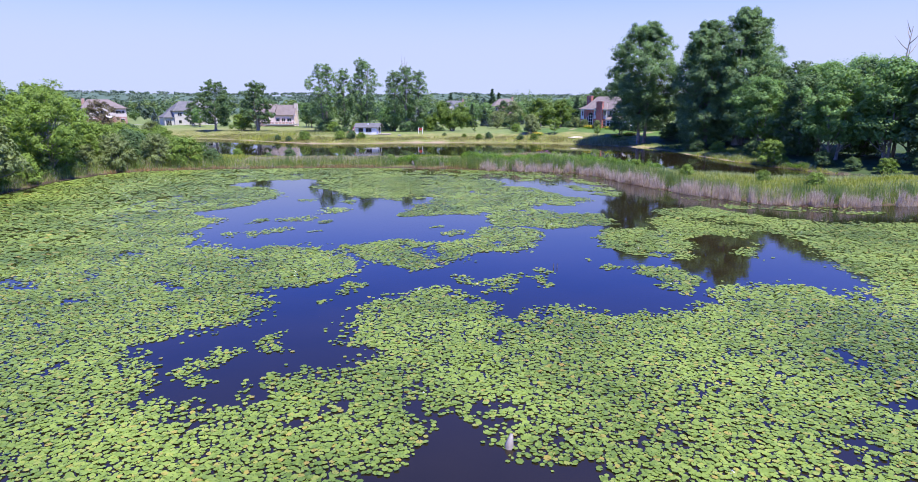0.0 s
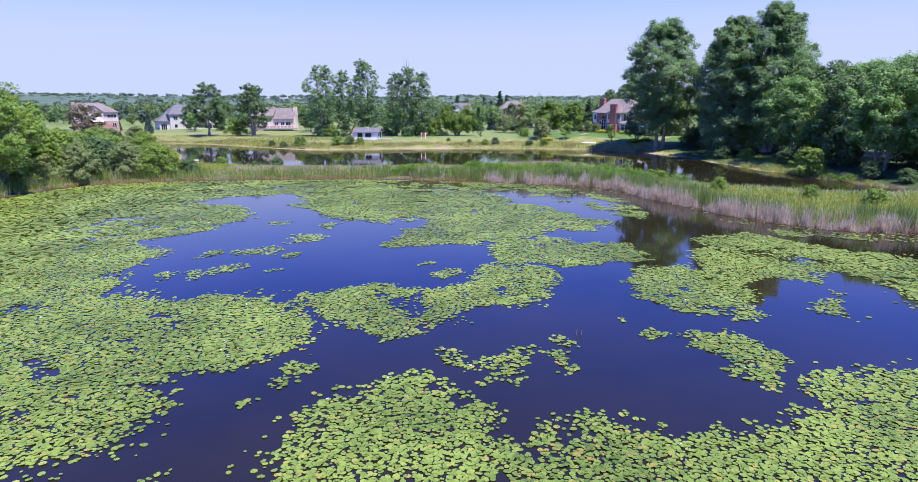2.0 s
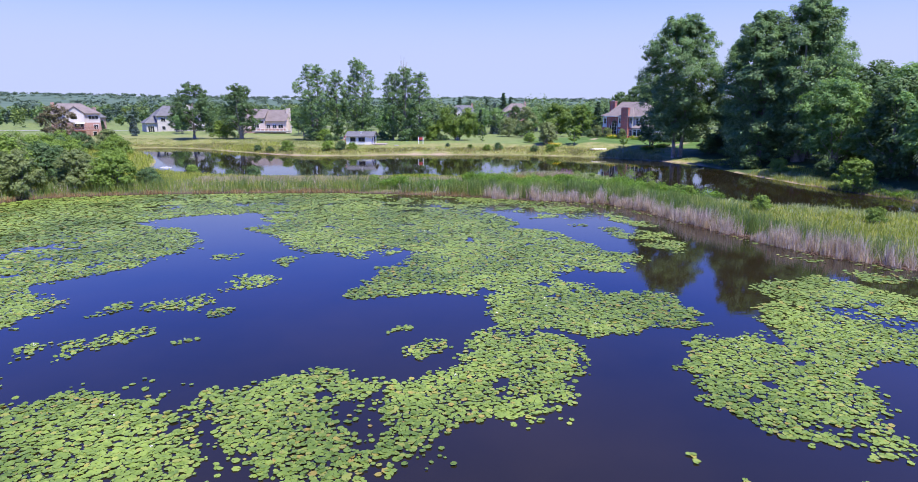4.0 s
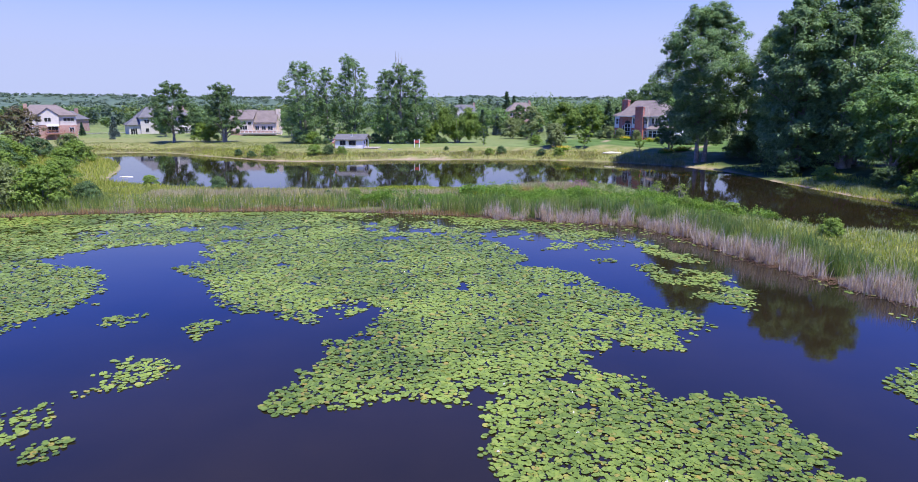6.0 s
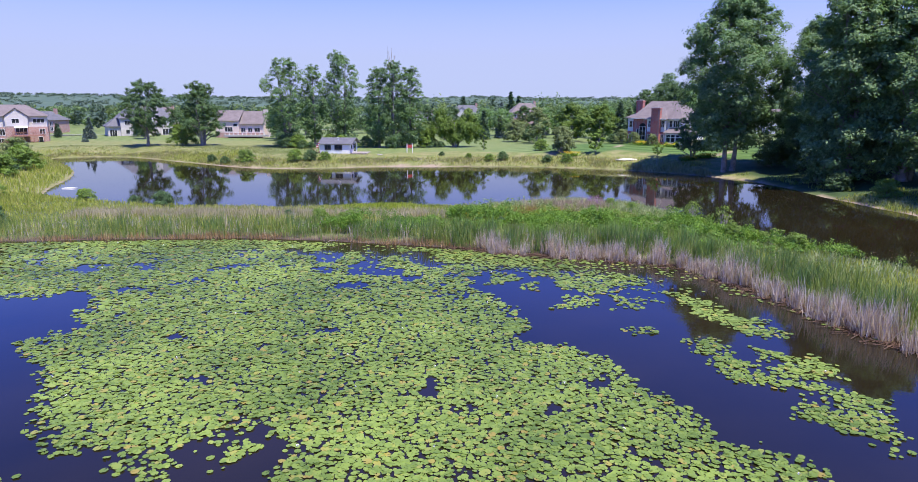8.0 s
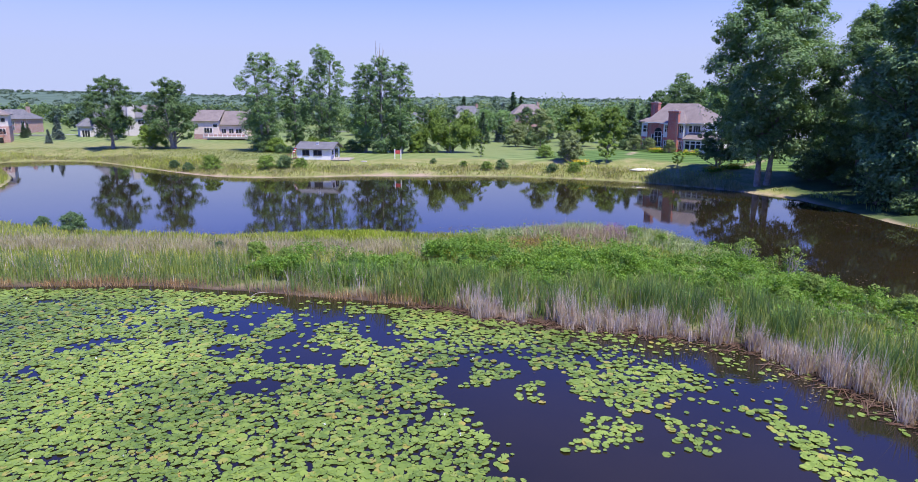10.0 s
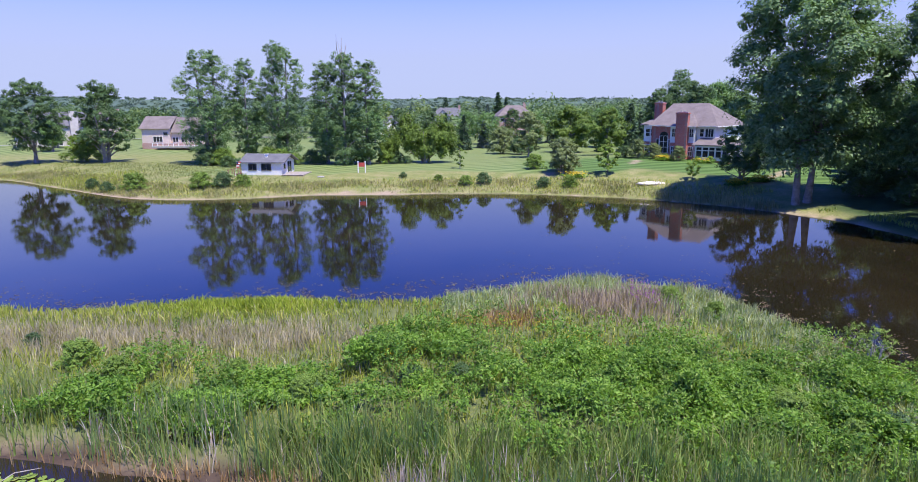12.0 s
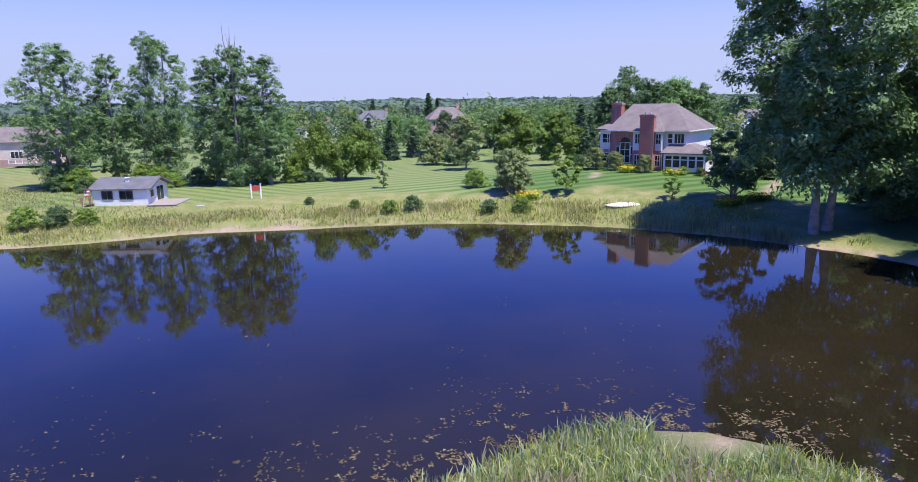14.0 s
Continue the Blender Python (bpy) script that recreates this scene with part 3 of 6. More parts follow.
# the great cottonwoods on the east bank
BIG = [tree_meshes("tall", 31, 18.5, 104, 88000, 0.40, M_BIG, M_BARK, 0.36, 2, flat=0.9, low=0.22, tufts=15, limb_low=0.25, lean=0.05, bough=1.22), tree_meshes("tall", 32, 15, 100, 80000, 0.42, M_BIG, M_BARK, 0.5, 3, flat=0.9, low=0.12, tufts=15, limb_low=0.15, bough=1.22)]
for x, y, me, s, turn in ((50.3, 172.3, BIG[0], 1.0, -34), (58.4, 151, BIG[1], 0.90, 40), (65.4, 147.5, BIG[1], 0.94, 190), (63, 168, BIG[0], 0.8, 100), (71, 154.5, BIG[0], 0.82, 220)):
    tree("cottonwood_tree", x, y, me, "huge old cottonwood with spreading dark green crown on the bank", turn=turn, size=s, group="great cottonwoods on the east bank")
# the dark wood along the east bank
LOCUST = [tree_meshes("layered", 16, 12, 60, 15500, 0.44, M_LOCUST, M_BARK, 0.25, 2, 0.5) for _ in range(2)] + [tree_meshes("tall", 17, 11, 60, 11000, 0.52, M_OAK, M_BARK, 0.28, 1)]
for i, (x, y, k, s) in enumerate(((63, 132, 0, 0.95), (70, 138, 2, 0.95), (66, 122, 2, 0.9), (72, 126, 1, 1.08), (67.5, 113.5, 0, 1.0), (75, 117, 2, 1.0), (72, 106.5, 1, 1.05), (78, 108, 0, 1.02), (74.5, 100, 2, 0.98), (80, 97, 1, 1.05), (82, 128, 1, 1.1), (86, 112, 0, 1.1), (72, 158, 0, 1.0), (78, 147, 2, 1.1), (84, 90, 1, 1.0), (90, 99, 2, 1.05), (79, 168, 1, 1.1), (88, 140, 0, 1.2), (72, 182, 1, 0.95), (84, 186, 0, 1.0), (67, 186, 2, 0.55), (71, 192, 0, 0.65), (66, 162, 2, 0.6), (69, 174, 1, 0.7), (76, 202, 2, 0.75))):
    tree("bank_tree", x, y, LOCUST[k], "leafy dark green tree in the shady wood on the bank", turn=i * 67, size=s, group="wood on the east bank")
SHRUB = [tree_meshes("shrub", 4, 5.5, 34, 8200, 0.235, M_SHRUB, M_BARK, 0.08, 3) for _ in range(3)]
SHRUB_DARK = [tree_meshes("shrub", 4, 5.5, 34, 7000, 0.25, M_OAK, M_BARK, 0.08, 3) for _ in range(2)]
SHRUB_GREY = [tree_meshes("shrub", 6, 6, 38, 9500, 0.27, M_GREY, M_BARK, 0.1, 3)]
for i, (x, y, k, s) in enumerate(((58.6, 117.6, 0, 1.15), (63, 109, 1, 0.7), (60, 128, 1, 0.8), (57.2, 138, 2, 0.7), (56.5, 147, 1, 0.7), (65, 103.5, 2, 0.55), (67.5, 99, 0, 0.6), (71, 95, 1, 0.75), (57, 154, 2, 0.8))):
    tree("bank_shrub", x, y, (SHRUB if i % 3 == 0 else SHRUB_DARK)[k % 2], "dense green shrub leaning over the water's edge", "shrub", turn=i * 50, size=s, group="shrubs along the east bank")
# two oaks by the western shore and the shrubs between them
OAK = [tree_meshes("round", 17.5, 13, 52, 22000, 0.36, M_OAK, M_BARK, 0.4, 1, tufts=9), tree_meshes("round", 17, 12, 56, 23000, 0.36, M_OAK, M_BARK, 0.4, 2, tufts=9)]
tree("oak_tree", -83.6, 225, OAK[0], "open-crowned dark oak on the far lawn", group="oaks on the far lawn")
tree("oak_tree", -69.2, 226, OAK[1], "dense dark green oak on the far lawn", turn=50, group="oaks on the far lawn")
tree("lawn_shrub", -75.6, 228.5, SHRUB[0], "rounded green shrub beside the oaks", "shrub", size=1.5)
# the willow and the trees on the lawn
WILLOW = tree_meshes("willow", 10.5, 13.0, 11, 23000, 0.36, M_WILLOW, M_BARK, 0.28, 3, 1.0, 0.7, tufts=10, lobes=[(-3.4, 0.5, 7.8, 2.3), (-1.9, -1.2, 6.0, 2.2), (-4.7, 0.2, 5.2, 2.0), (3.4, 0.3, 7.9, 2.2), (4.7, -0.6, 5.8, 2.3), (2.1, -1.5, 5.4, 2.2), (0.2, 1.5, 5.0, 2.2), (-2.4, 0.2, 3.2, 2.0), (2.0, -0.8, 2.9, 2.2), (4.2, 0.8, 3.1, 1.9), (-6.4, 0.8, 3.4, 1.3), (0.2, -1.4, 2.6, 1.9)])
tree("willow_tree", -0.9, 221.2, WILLOW, "broad yellow-green willow on the mown lawn")
tree("willow_tree", -8.6, 223, WILLOW, "small yellow-green willow beside the larger one", turn=120, size=0.5)
YOUNG = tree_meshes("tall", 5.2, 2.3, 16, 1100, 0.26, M_WILLOW, M_BARK, 0.05)
tree("sapling", 6.4, 207, YOUNG, "thin pale young tree on the lawn")
ASH = tree_meshes("round", 10, 8, 34, 7000, 0.4, M_GREY, M_BARK, 0.16)
tree("ash_tree", 21, 229, ASH, "sparse grey-green tree with a pale trunk on the lawn")
tree("round_bush", 16.2, 245, SHRUB_GREY[0], "rounded grey-green bush on the lawn", "bush", size=1.1)
tree("dark_bush", 20.5, 242, SHRUB_DARK[0], "low dark bush beside the ash tree", "bush", size=1.1)
GREEN = tree_meshes("round", 12, 13, 42, 13000, 0.5, M_WILLOW, M_BARK, 0.3)
tree("maple_tree", 33, 247, GREEN, "full bright green tree behind the lawn", size=0.9)
tree("maple_tree", 37.5, 228, GREEN, "full bright green tree beside the brick house", turn=80, size=0.72, tall=0.8)
tree("pear_tree", 23.6, 197, tree_meshes("shrub", 6.2, 6, 34, 8000, 0.3, M_GREY, M_BARK, 0.1, 3), "dense grey-green ornamental tree above the shore")
ROUND = tree_meshes("round", 4.8, 3.8, 22, 3600, 0.28, M_SHRUB, M_BARK, 0.07)
tree("apple_tree", 30.5, 194.5, ROUND, "small round green tree on the lawn")
tree("yellow_shrub", 19.5, 202.6, SHRUB[1], "low yellow-green shrub on the lawn", "shrub", size=0.65)
tree("crab_apple_tree", 47.9, 184.8, tree_meshes("round", 8, 7.8, 34, 10000, 0.32, M_OAK, M_BARK, 0.16, 2), "dark rounded ornamental tree before the brick house")
tree("young_maple", 42, 188, ROUND, "very small tree on the lawn", size=0.58)
SPRUCE, SPRUCE_BLUE = spruce_meshes(11, 6, M_SPRUCE), spruce_meshes(8, 4.6, M_BLUE)
for x, y, s, me in ((45.5, 240, 1.05, SPRUCE), (41, 246, 0.8, SPRUCE), (50, 248, 0.9, SPRUCE), (56, 197, 0.62, SPRUCE), (60, 199, 0.7, SPRUCE), (12.5, 268, 0.95, SPRUCE_BLUE), (7.0, 262, 0.85, SPRUCE), (2, 266, 0.9, SPRUCE), (-112, 243, 0.5, SPRUCE_BLUE), (-137, 268, 0.45, SPRUCE), (-122, 262, 0.9, SPRUCE_BLUE), (30, 300, 1.2, SPRUCE_BLUE), (-145, 281, 0.4, SPRUCE), (14, 412, 1.3, SPRUCE), (19, 424, 1.5, SPRUCE_BLUE), (24, 416, 1.6, SPRUCE), (29, 428, 1.4, SPRUCE), (-3, 436, 1.4, SPRUCE), (34.5, 292, 0.95, SPRUCE_BLUE), (62, 205.5, 0.75, SPRUCE), (64, 201, 0.7, SPRUCE)):
    tree("spruce_tree", x, y, me, "blue-grey spruce on a lawn" if me is SPRUCE_BLUE else "dark green spruce on a lawn", turn=x * 7, size=s, group="spruces")
# the trees behind the brick house
for i, (x, y, me, s) in enumerate(((62, 243, OAK[1], 0.95), (70, 251, LOCUST[0], 1.05), (75, 250, OAK[0], 0.9), (120, 250, OAK[1], 1.0), (66, 264, OAK[0], 1.05), (56, 252, LOCUST[2], 0.9), (74, 292, COTTON[0], 1.0), (134, 268, OAK[1], 1.1), (96, 212, LOCUST[0], 0.75), (88, 206, LOCUST[1], 0.7))):
    tree("garden_tree", x, y, me, "full green tree behind the brick house", turn=i * 71, size=s, group="trees behind the brick house")
for i, (x, y, me, s) in enumerate(((14, 284, LOCUST[1], 0.6), (22, 290, OAK[1], 0.62), (29, 286, LOCUST[0], 0.62), (35, 292, OAK[0], 0.6), (40, 280, LOCUST[2], 0.6), (8, 300, LOCUST[0], 0.6), (-4, 298, OAK[1], 0.6), (-14, 304, LOCUST[2], 0.62), (-22, 296, LOCUST[1], 0.6), (46, 268, LOCUST[1], 0.7), (-28, 258, LOCUST[0], 0.5), (-56, 252, OAK[0], 0.6), (-60, 262, LOCUST[1], 0.6), (-96, 268, LOCUST[2], 0.55), (-104, 262, LOCUST[0], 0.5), (-112, 276, OAK[1], 0.6), (-142, 256, LOCUST[1], 0.6), (-58, 290, OAK[1], 0.55))):
    tree("lawn_tree", x, y, me, "medium green tree at the back of the lawns", turn=i * 59, size=s, group="trees at the back of the lawns")
# the undergrowth beneath the cottonwoods
for i, (x, y, s) in enumerate(((-44, 217.5, 0.7), (-41, 218, 0.85), (-39, 214.5, 0.55), (-36.5, 213.5, 0.45), (-27, 219, 0.6), (-24, 221, 0.7), (-22, 219, 0.5), (-31, 223, 0.75), (-17, 219.5, 0.7), (-13, 221, 0.85), (-9, 220.5, 0.7), (-6.5, 221, 0.6), (-4.5, 219.5, 0.4), (-35, 227, 0.8))):
    tree("undergrowth_shrub", x, y, (SHRUB_DARK, SHRUB)[i % 3 == 1][i % 2], "dark leafy undergrowth at the foot of the cottonwoods", "shrub", turn=i * 63, size=s, group="undergrowth beneath the cottonwoods")
# the shady shrubs beside the great cottonwood
for i, (x, y, s) in enumerate(((59.5, 176, 1.0), (62.5, 178.5, 1.1), (65.5, 181, 1.15), (57.5, 171.5, 0.7), (60, 166, 0.8), (66, 174, 1.2))):
    tree("bank_shrub", x, y, SHRUB_DARK[i % 2], "dense dark shrub in the shade of the great trees", "shrub", turn=i * 47, size=s, group="shrubs along the east bank")
# shrubs along the far shore
for i, (x, y, s) in enumerate(((-44.3, 189.2, 0.72), (-53.4, 193.4, 0.42), (-33.4, 188.6, 0.66), (-30.2, 189.4, 0.6), (-27.6, 190.1, 0.5), (10.3, 193.6, 0.48), (7.5, 192.9, 0.42), (19.7, 190.3, 0.44), (23.7, 190.0, 0.46), (-49, 190, 0.4), (3, 195, 0.3), (-3, 197, 0.25))):
    tree("shore_shrub", x, y, (SHRUB, SHRUB_DARK)[i % 2][i % 2], "small rounded green shrub in the shore grass", "shrub", turn=i * 80, size=s, group="shrubs on the far shore")
# the thicket on the west shore
M_PLUM = leafy("plum_leaf", [(0.0, (0.10, 0.085, 0.05)), (0.5, (0.16, 0.14, 0.075)), (1.0, (0.24, 0.22, 0.12))], 0.3)
PLUM = tree_meshes("round", 10.5, 9, 44, 14000, 0.3, M_PLUM, M_BARK, 0.2, 2)
WEST = tree_meshes("round", 12.5, 11, 52, 20000, 0.32, M_SHRUB, M_BARK, 0.2, 3)
for x, y, me, s, nm, lb in ((-61, 97, WEST, 1.0, "thicket_tree", "full light green tree in the shore thicket"), (-66, 105, WEST, 1.05, "thicket_tree", "full light green tree in the shore thicket"), (-60.5, 82, SHRUB_GREY[0], 1.75, "thicket_willow", "tall grey-green willow shrub on the shore"), (-64, 88, WEST, 0.95, "thicket_tree", "full light green tree in the shore thicket"), (-60, 73, SHRUB_GREY[0], 1.5, "thicket_willow", "tall grey-green willow shrub on the shore"),
                            (-57, 108, SHRUB_GREY[0], 1.0, "thicket_shrub", "spreading green shrub in the shore thicket"), (-52, 113, SHRUB_GREY[0], 0.95, "thicket_shrub", "spreading grey-green shrub in the shore thicket"), (-48, 114.5, SHRUB[1], 1.25, "thicket_shrub", "spreading green shrub in the shore thicket"), (-58, 116, SHRUB_DARK[1], 1.4, "thicket_shrub", "spreading green shrub in the shore thicket"), (-64, 114, SHRUB[0], 1.6, "thicket_shrub", "spreading green shrub in the shore thicket"), (-54, 121, SHRUB_DARK[0], 0.95, "thicket_shrub", "dark low shrub in the shore thicket"),
                            (-62, 125, SHRUB[1], 1.1, "thicket_shrub", "spreading green shrub in the shore thicket"), (-70, 135, SHRUB[2], 1.2, "thicket_shrub", "spreading green shrub in the shore thicket"), (-73, 158, SHRUB_DARK[1], 0.8, "thicket_shrub", "dark low shrub in the shore thicket"), (-80, 145, SHRUB[0], 1.2, "thicket_shrub", "spreading green shrub in the shore thicket"), (-72, 100, WEST, 1.1, "thicket_tree", "full light green tree in the shore thicket"), (-106.5, 194, PLUM, 1.0, "plum_tree", "dark reddish-green small tree on the lawn"),
                            (-68, 122, SHRUB_GREY[0], 1.0, "thicket_shrub", "spreading grey-green shrub in the shore thicket"), (-44, 116.5, SHRUB_DARK[1], 0.7, "thicket_shrub", "dark low shrub in the shore thicket")):
    tree(nm, x, y, me, lb, "tree" if "tree" in nm else "shrub", turn=x * 13, size=s, group="thicket on the west shore" if nm != "plum_tree" else "")


for i in range(46):
    if i < 12:
        x, y, k = -59.6 - rng.uniform(0, 2.5), 69 + i * 3.3, rng.uniform(0.75, 1.15)
    else:
        x, y, k = rng.uniform(-92, -59), rng.uniform(111, 172), rng.uniform(0.7, 1.35)
    if db(x, y) > 3.5 + 2 * k and da(x, y) > 1.0:
        tree("thicket_shrub", x, y, (SHRUB[i % 3], SHRUB[(i + 1) % 3], SHRUB_GREY[0] if i % 2 else SHRUB_DARK[0])[i % 3], "leafy green shrub crowding the western bank", "shrub", turn=i * 57, size=k * (0.7 if i % 6 == 5 else 1.0), group="thicket on the west shore")


def far_woods():
    """The wooded distance: hundreds of crowns of many clumps, in mixed greens, out to the hills."""
    greens = (("", M_FAR, "distant green woods stretching to the low hills"), ("pale_", M_FAR_PALE, "distant yellow-green trees among the darker woods"), ("dark_", M_FAR_DARK, "distant blue-green dark trees among the woods"))
    for name, r0, r1, count, leaf, per, h0, h1 in (("belt_woods", 262, 330, 140, 0.85, 620, 5, 11.5), ("near_woods", 320, 520, 320, 1.3, 330, 6, 14), ("middle_woods", 520, 1050, 620, 2.2, 170, 6, 12), ("hill_woods", 1050, 2700, 2500, 4.6, 60, 6, 11)):
        pts, sz = [[], [], []], [[], [], []]
        a = rng.uniform(-0.86, 0.86, count)
        r = np.sqrt(rng.uniform(r0 ** 2, r1 ** 2, count))
        tx, ty = np.sin(a) * r, np.cos(a) * r * 1.0
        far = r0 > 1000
        for x, y in zip(tx, ty):
            if r0 < 400 and (88 < x < 112 and y < 300 or -175 < x < -58 and y < 318 or 12 < x < 42 and 296 < y < 345 or 106 < x < 132 and y < 315 or -60 < x < -25 and y < 300 or -12 < x < 12 and 350 < y < 395 or 22 < x < 60 and y < 262):
                continue
            z0 = 2.0 + 2.0 * float(smooth((y - 230) / 300)) + hills(x, y) - (2.5 if far else 0)
            h = rng.uniform(h0, h1) * (1.25 if rng.random() < 0.08 and not far else 1.0) * (1.2 if x > -40 and not far else 1.0)
            conifer = rng.random() < 0.16 and not far
            w = h * (rng.uniform(0.4, 0.5) if conifer else rng.uniform(0.75, 1.15)) * (2.4 if far else 1.0)
            k = 2 if conifer or far else int(rng.choice((0, 0, 0, 1, 2)))
            d = rng.normal(size=(per, 3))
            d /= np.linalg.norm(d, axis=1)[:, None]
            lob = 0.76 + 0.24 * np.sin(d[:, 0] * 5 + x) * np.cos(d[:, 1] * 4 + y) + 0.10 * np.sin(d[:, 2] * 7 + x)
            d *= (lob * rng.random(per) ** 0.3)[:, None] * (w / 2, w / 2, h * 0.5)
            if conifer:
                d[:, :2] *= np.clip(1.15 - d[:, 2] / h * 1.9, 0.08, 1.6)[:, None]
            pts[k].append(d + (x, y, z0 + h * 0.5))
            sz[k].append(np.full(per, leaf * (0.75 if conifer else 1.0)) * rng.uniform(0.6, 1.3, per))
        for (pre, mat, lb), p, q in zip(greens, pts, sz):
            if p:
                # the farthest woods all take the haze-tinted leaf colour
                pre, mat, lb = ("", M_HILL_HAZED, "distant woods on the low hills, leaves tinted with the blue of haze") if far else (pre, mat, lb)
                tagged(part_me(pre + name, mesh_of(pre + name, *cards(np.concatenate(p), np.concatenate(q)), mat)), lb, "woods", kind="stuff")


far_woods()

# ---- lily pads ----
OPEN_WEST = [(-32.8, 90.6), (-24.5, 84.9), (-20.9, 77.1), (-24.4, 69.7), (-26.9, 66.6), (-23.2, 63.1), (-22.7, 59.4), (-23.3, 55.5), (-21.5, 52.4), (-18.5, 50.2), (-15.9, 49.4), (-13.5, 51.1), (-10, 50.3), (-7.9, 47.6), (-6.6, 45.6), (-7.2, 43.3), (-6.9, 41.8), (-8.4, 40), (-10.3, 40), (-11.9, 38), (-10.1, 33.3), (-13.3, 30.7), (-15.2, 29.6), (-14.4, 28.2), (-12.6, 25.7), (-12.2, 23.6), (-11, 22.5), (-7.9, 23.4), (-7.6, 25.1), (-5.9, 26.2), (-3.1, 26.8), (-3, 28.8), (-4.6, 30.3), (-5.2, 33), (-3.6, 36.3), (-1, 39), (0, 60), (0, 100), (-20.5, 98.5), (-26.4, 95.2)]
OPEN_EAST = [(-2, 39), (-1, 39), (1.2, 36.2), (3.3, 33.7), (7.4, 35.1), (9.3, 33.6), (12.2, 33.6), (14.7, 36.2), (19.3, 40.2), (22.1, 39.1), (22.8, 36.7), (27.5, 38.5), (27.9, 42.6), (27.5, 46.7), (29.9, 51.8), (31, 56.5), (36, 60.5), (46, 61), (60, 58), (60, 69.5), (40, 70), (33, 73), (29, 80), (26, 88), (23.5, 95), (21, 100), (17.1, 103), (11.7, 104), (7.6, 104.5), (4, 102), (-2, 100)]
SOUTH_HOLE = [(-1.8, 24.6), (-0.7, 24.1), (-0.4, 22.2), (2.7, 21.6), (2.7, 19.6), (5.5, 19.5), (5.4, 16), (-3.0, 16), (-3.6, 19.3), (-1.7, 19.3), (-0.3, 21.4), (-1.5, 23.1)]
NORTH_HOLE = [(-16.5, 109.2), (-10, 111.5), (-5, 112.5), (-1.5, 111), (2.1, 106.2), (-0.3, 101.6), (-2, 96.5), (-5.6, 99.9), (-9, 104.4), (-12.5, 107)]
CENTRE = [(-22, 99), (-19, 92), (-16.7, 90.4), (-19.9, 87.2), (-15.7, 82.5), (-10.9, 77.2), (-6.6, 77.2), (-3.9, 80.1), (-1.9, 77.2), (-4, 71.4), (-4.7, 64.9), (-3.7, 64.2), (-0.6, 64.9), (2.7, 66.7), (4.1, 65.6), (3.9, 61.4), (5.6, 59), (7.1, 58.6), (9.4, 57), (11.1, 57.8), (13.3, 59.7), (15.7, 60), (16.3, 63.1), (15.3, 65.6), (11.3, 66.3), (8.6, 70.5), (9.8, 73.5), (11, 71.5), (14.2, 71), (16.1, 74.7), (14.2, 77.2), (11.8, 85.1), (7.6, 89.1), (7.3, 92), (5.2, 95.9), (4, 101.7), (4, 108), (-22, 108)]
ISLANDS = [
    [(-8.5, 50.8), (-7, 51.7), (-4.5, 53.7), (-1.1, 52.8), (1.2, 53.3), (2.2, 58.5), (4.5, 59.9), (7.5, 56.1), (8.3, 53.9), (7.1, 51.1), (6, 49.4), (2.1, 48.2), (0.5, 47.1), (1.1, 45.9), (-0.9, 45.1), (-2.8, 43.9), (-4.5, 45.1), (-6.6, 46.9), (-7.9, 48.4)],
    [(11.9, 53.5), (15.3, 57.4), (19.5, 58.8), (20.5, 64), (22.5, 68), (27, 69.5), (29.2, 66.8), (33.2, 61.8), (29, 57.5), (25.0, 53.2), (22.6, 54.7), (20.6, 54.1), (19.4, 49.6), (18.2, 46.7), (15.5, 46.6), (13.3, 48), (12.7, 50.3)],
    [(27.1, 62.5), (34.4, 62), (42, 56), (60, 50), (60, 38), (29.3, 38.5), (27.7, 40.4), (27.5, 46.7), (29.5, 55)],
    [(12.9, 44.2), (14.7, 44.8), (15.8, 43.2), (16.1, 40.8), (15.6, 39.6), (14, 38), (13.5, 38.9), (13, 41.2)],
    [(15.2, 88), (17.1, 88), (18.2, 85), (20, 83.2), (21.5, 81.5), (21.3, 79.1), (19.3, 77.6), (19.4, 80), (17.4, 80.1), (18.9, 82.6), (16.8, 85)],
    [(17.1, 97.6), (19.1, 95.7), (22.4, 90.8), (20.5, 89), (18.1, 92.8)],
    [(19.2, 87.3), (21.7, 86.6), (21.4, 84.5), (18.4, 83.7)],
    [(8.0, 102.5), (11.5, 105.7), (14.3, 105.8), (15.8, 103.4), (16.6, 100.3), (15.4, 99.0), (14.0, 97.7), (13.7, 96.9), (11.3, 96.8), (11.4, 98.4), (10.7, 99.2), (10.7, 100.5), (9.1, 101.4)],
    [(5.8, 107.5), (8.8, 106.6), (11.6, 106.5), (14.6, 106.9), (15.3, 105.2), (11.3, 104.7), (7.5, 104.8), (5.9, 105.1)],
    [(5.5, 102.4), (7.1, 102.4), (7.1, 99.9), (6.0, 99.0), (5.6, 99.0)],
    [(31, 72), (38, 69.5), (46, 67.5), (46, 65.8), (37, 67), (30, 69.5)],
]
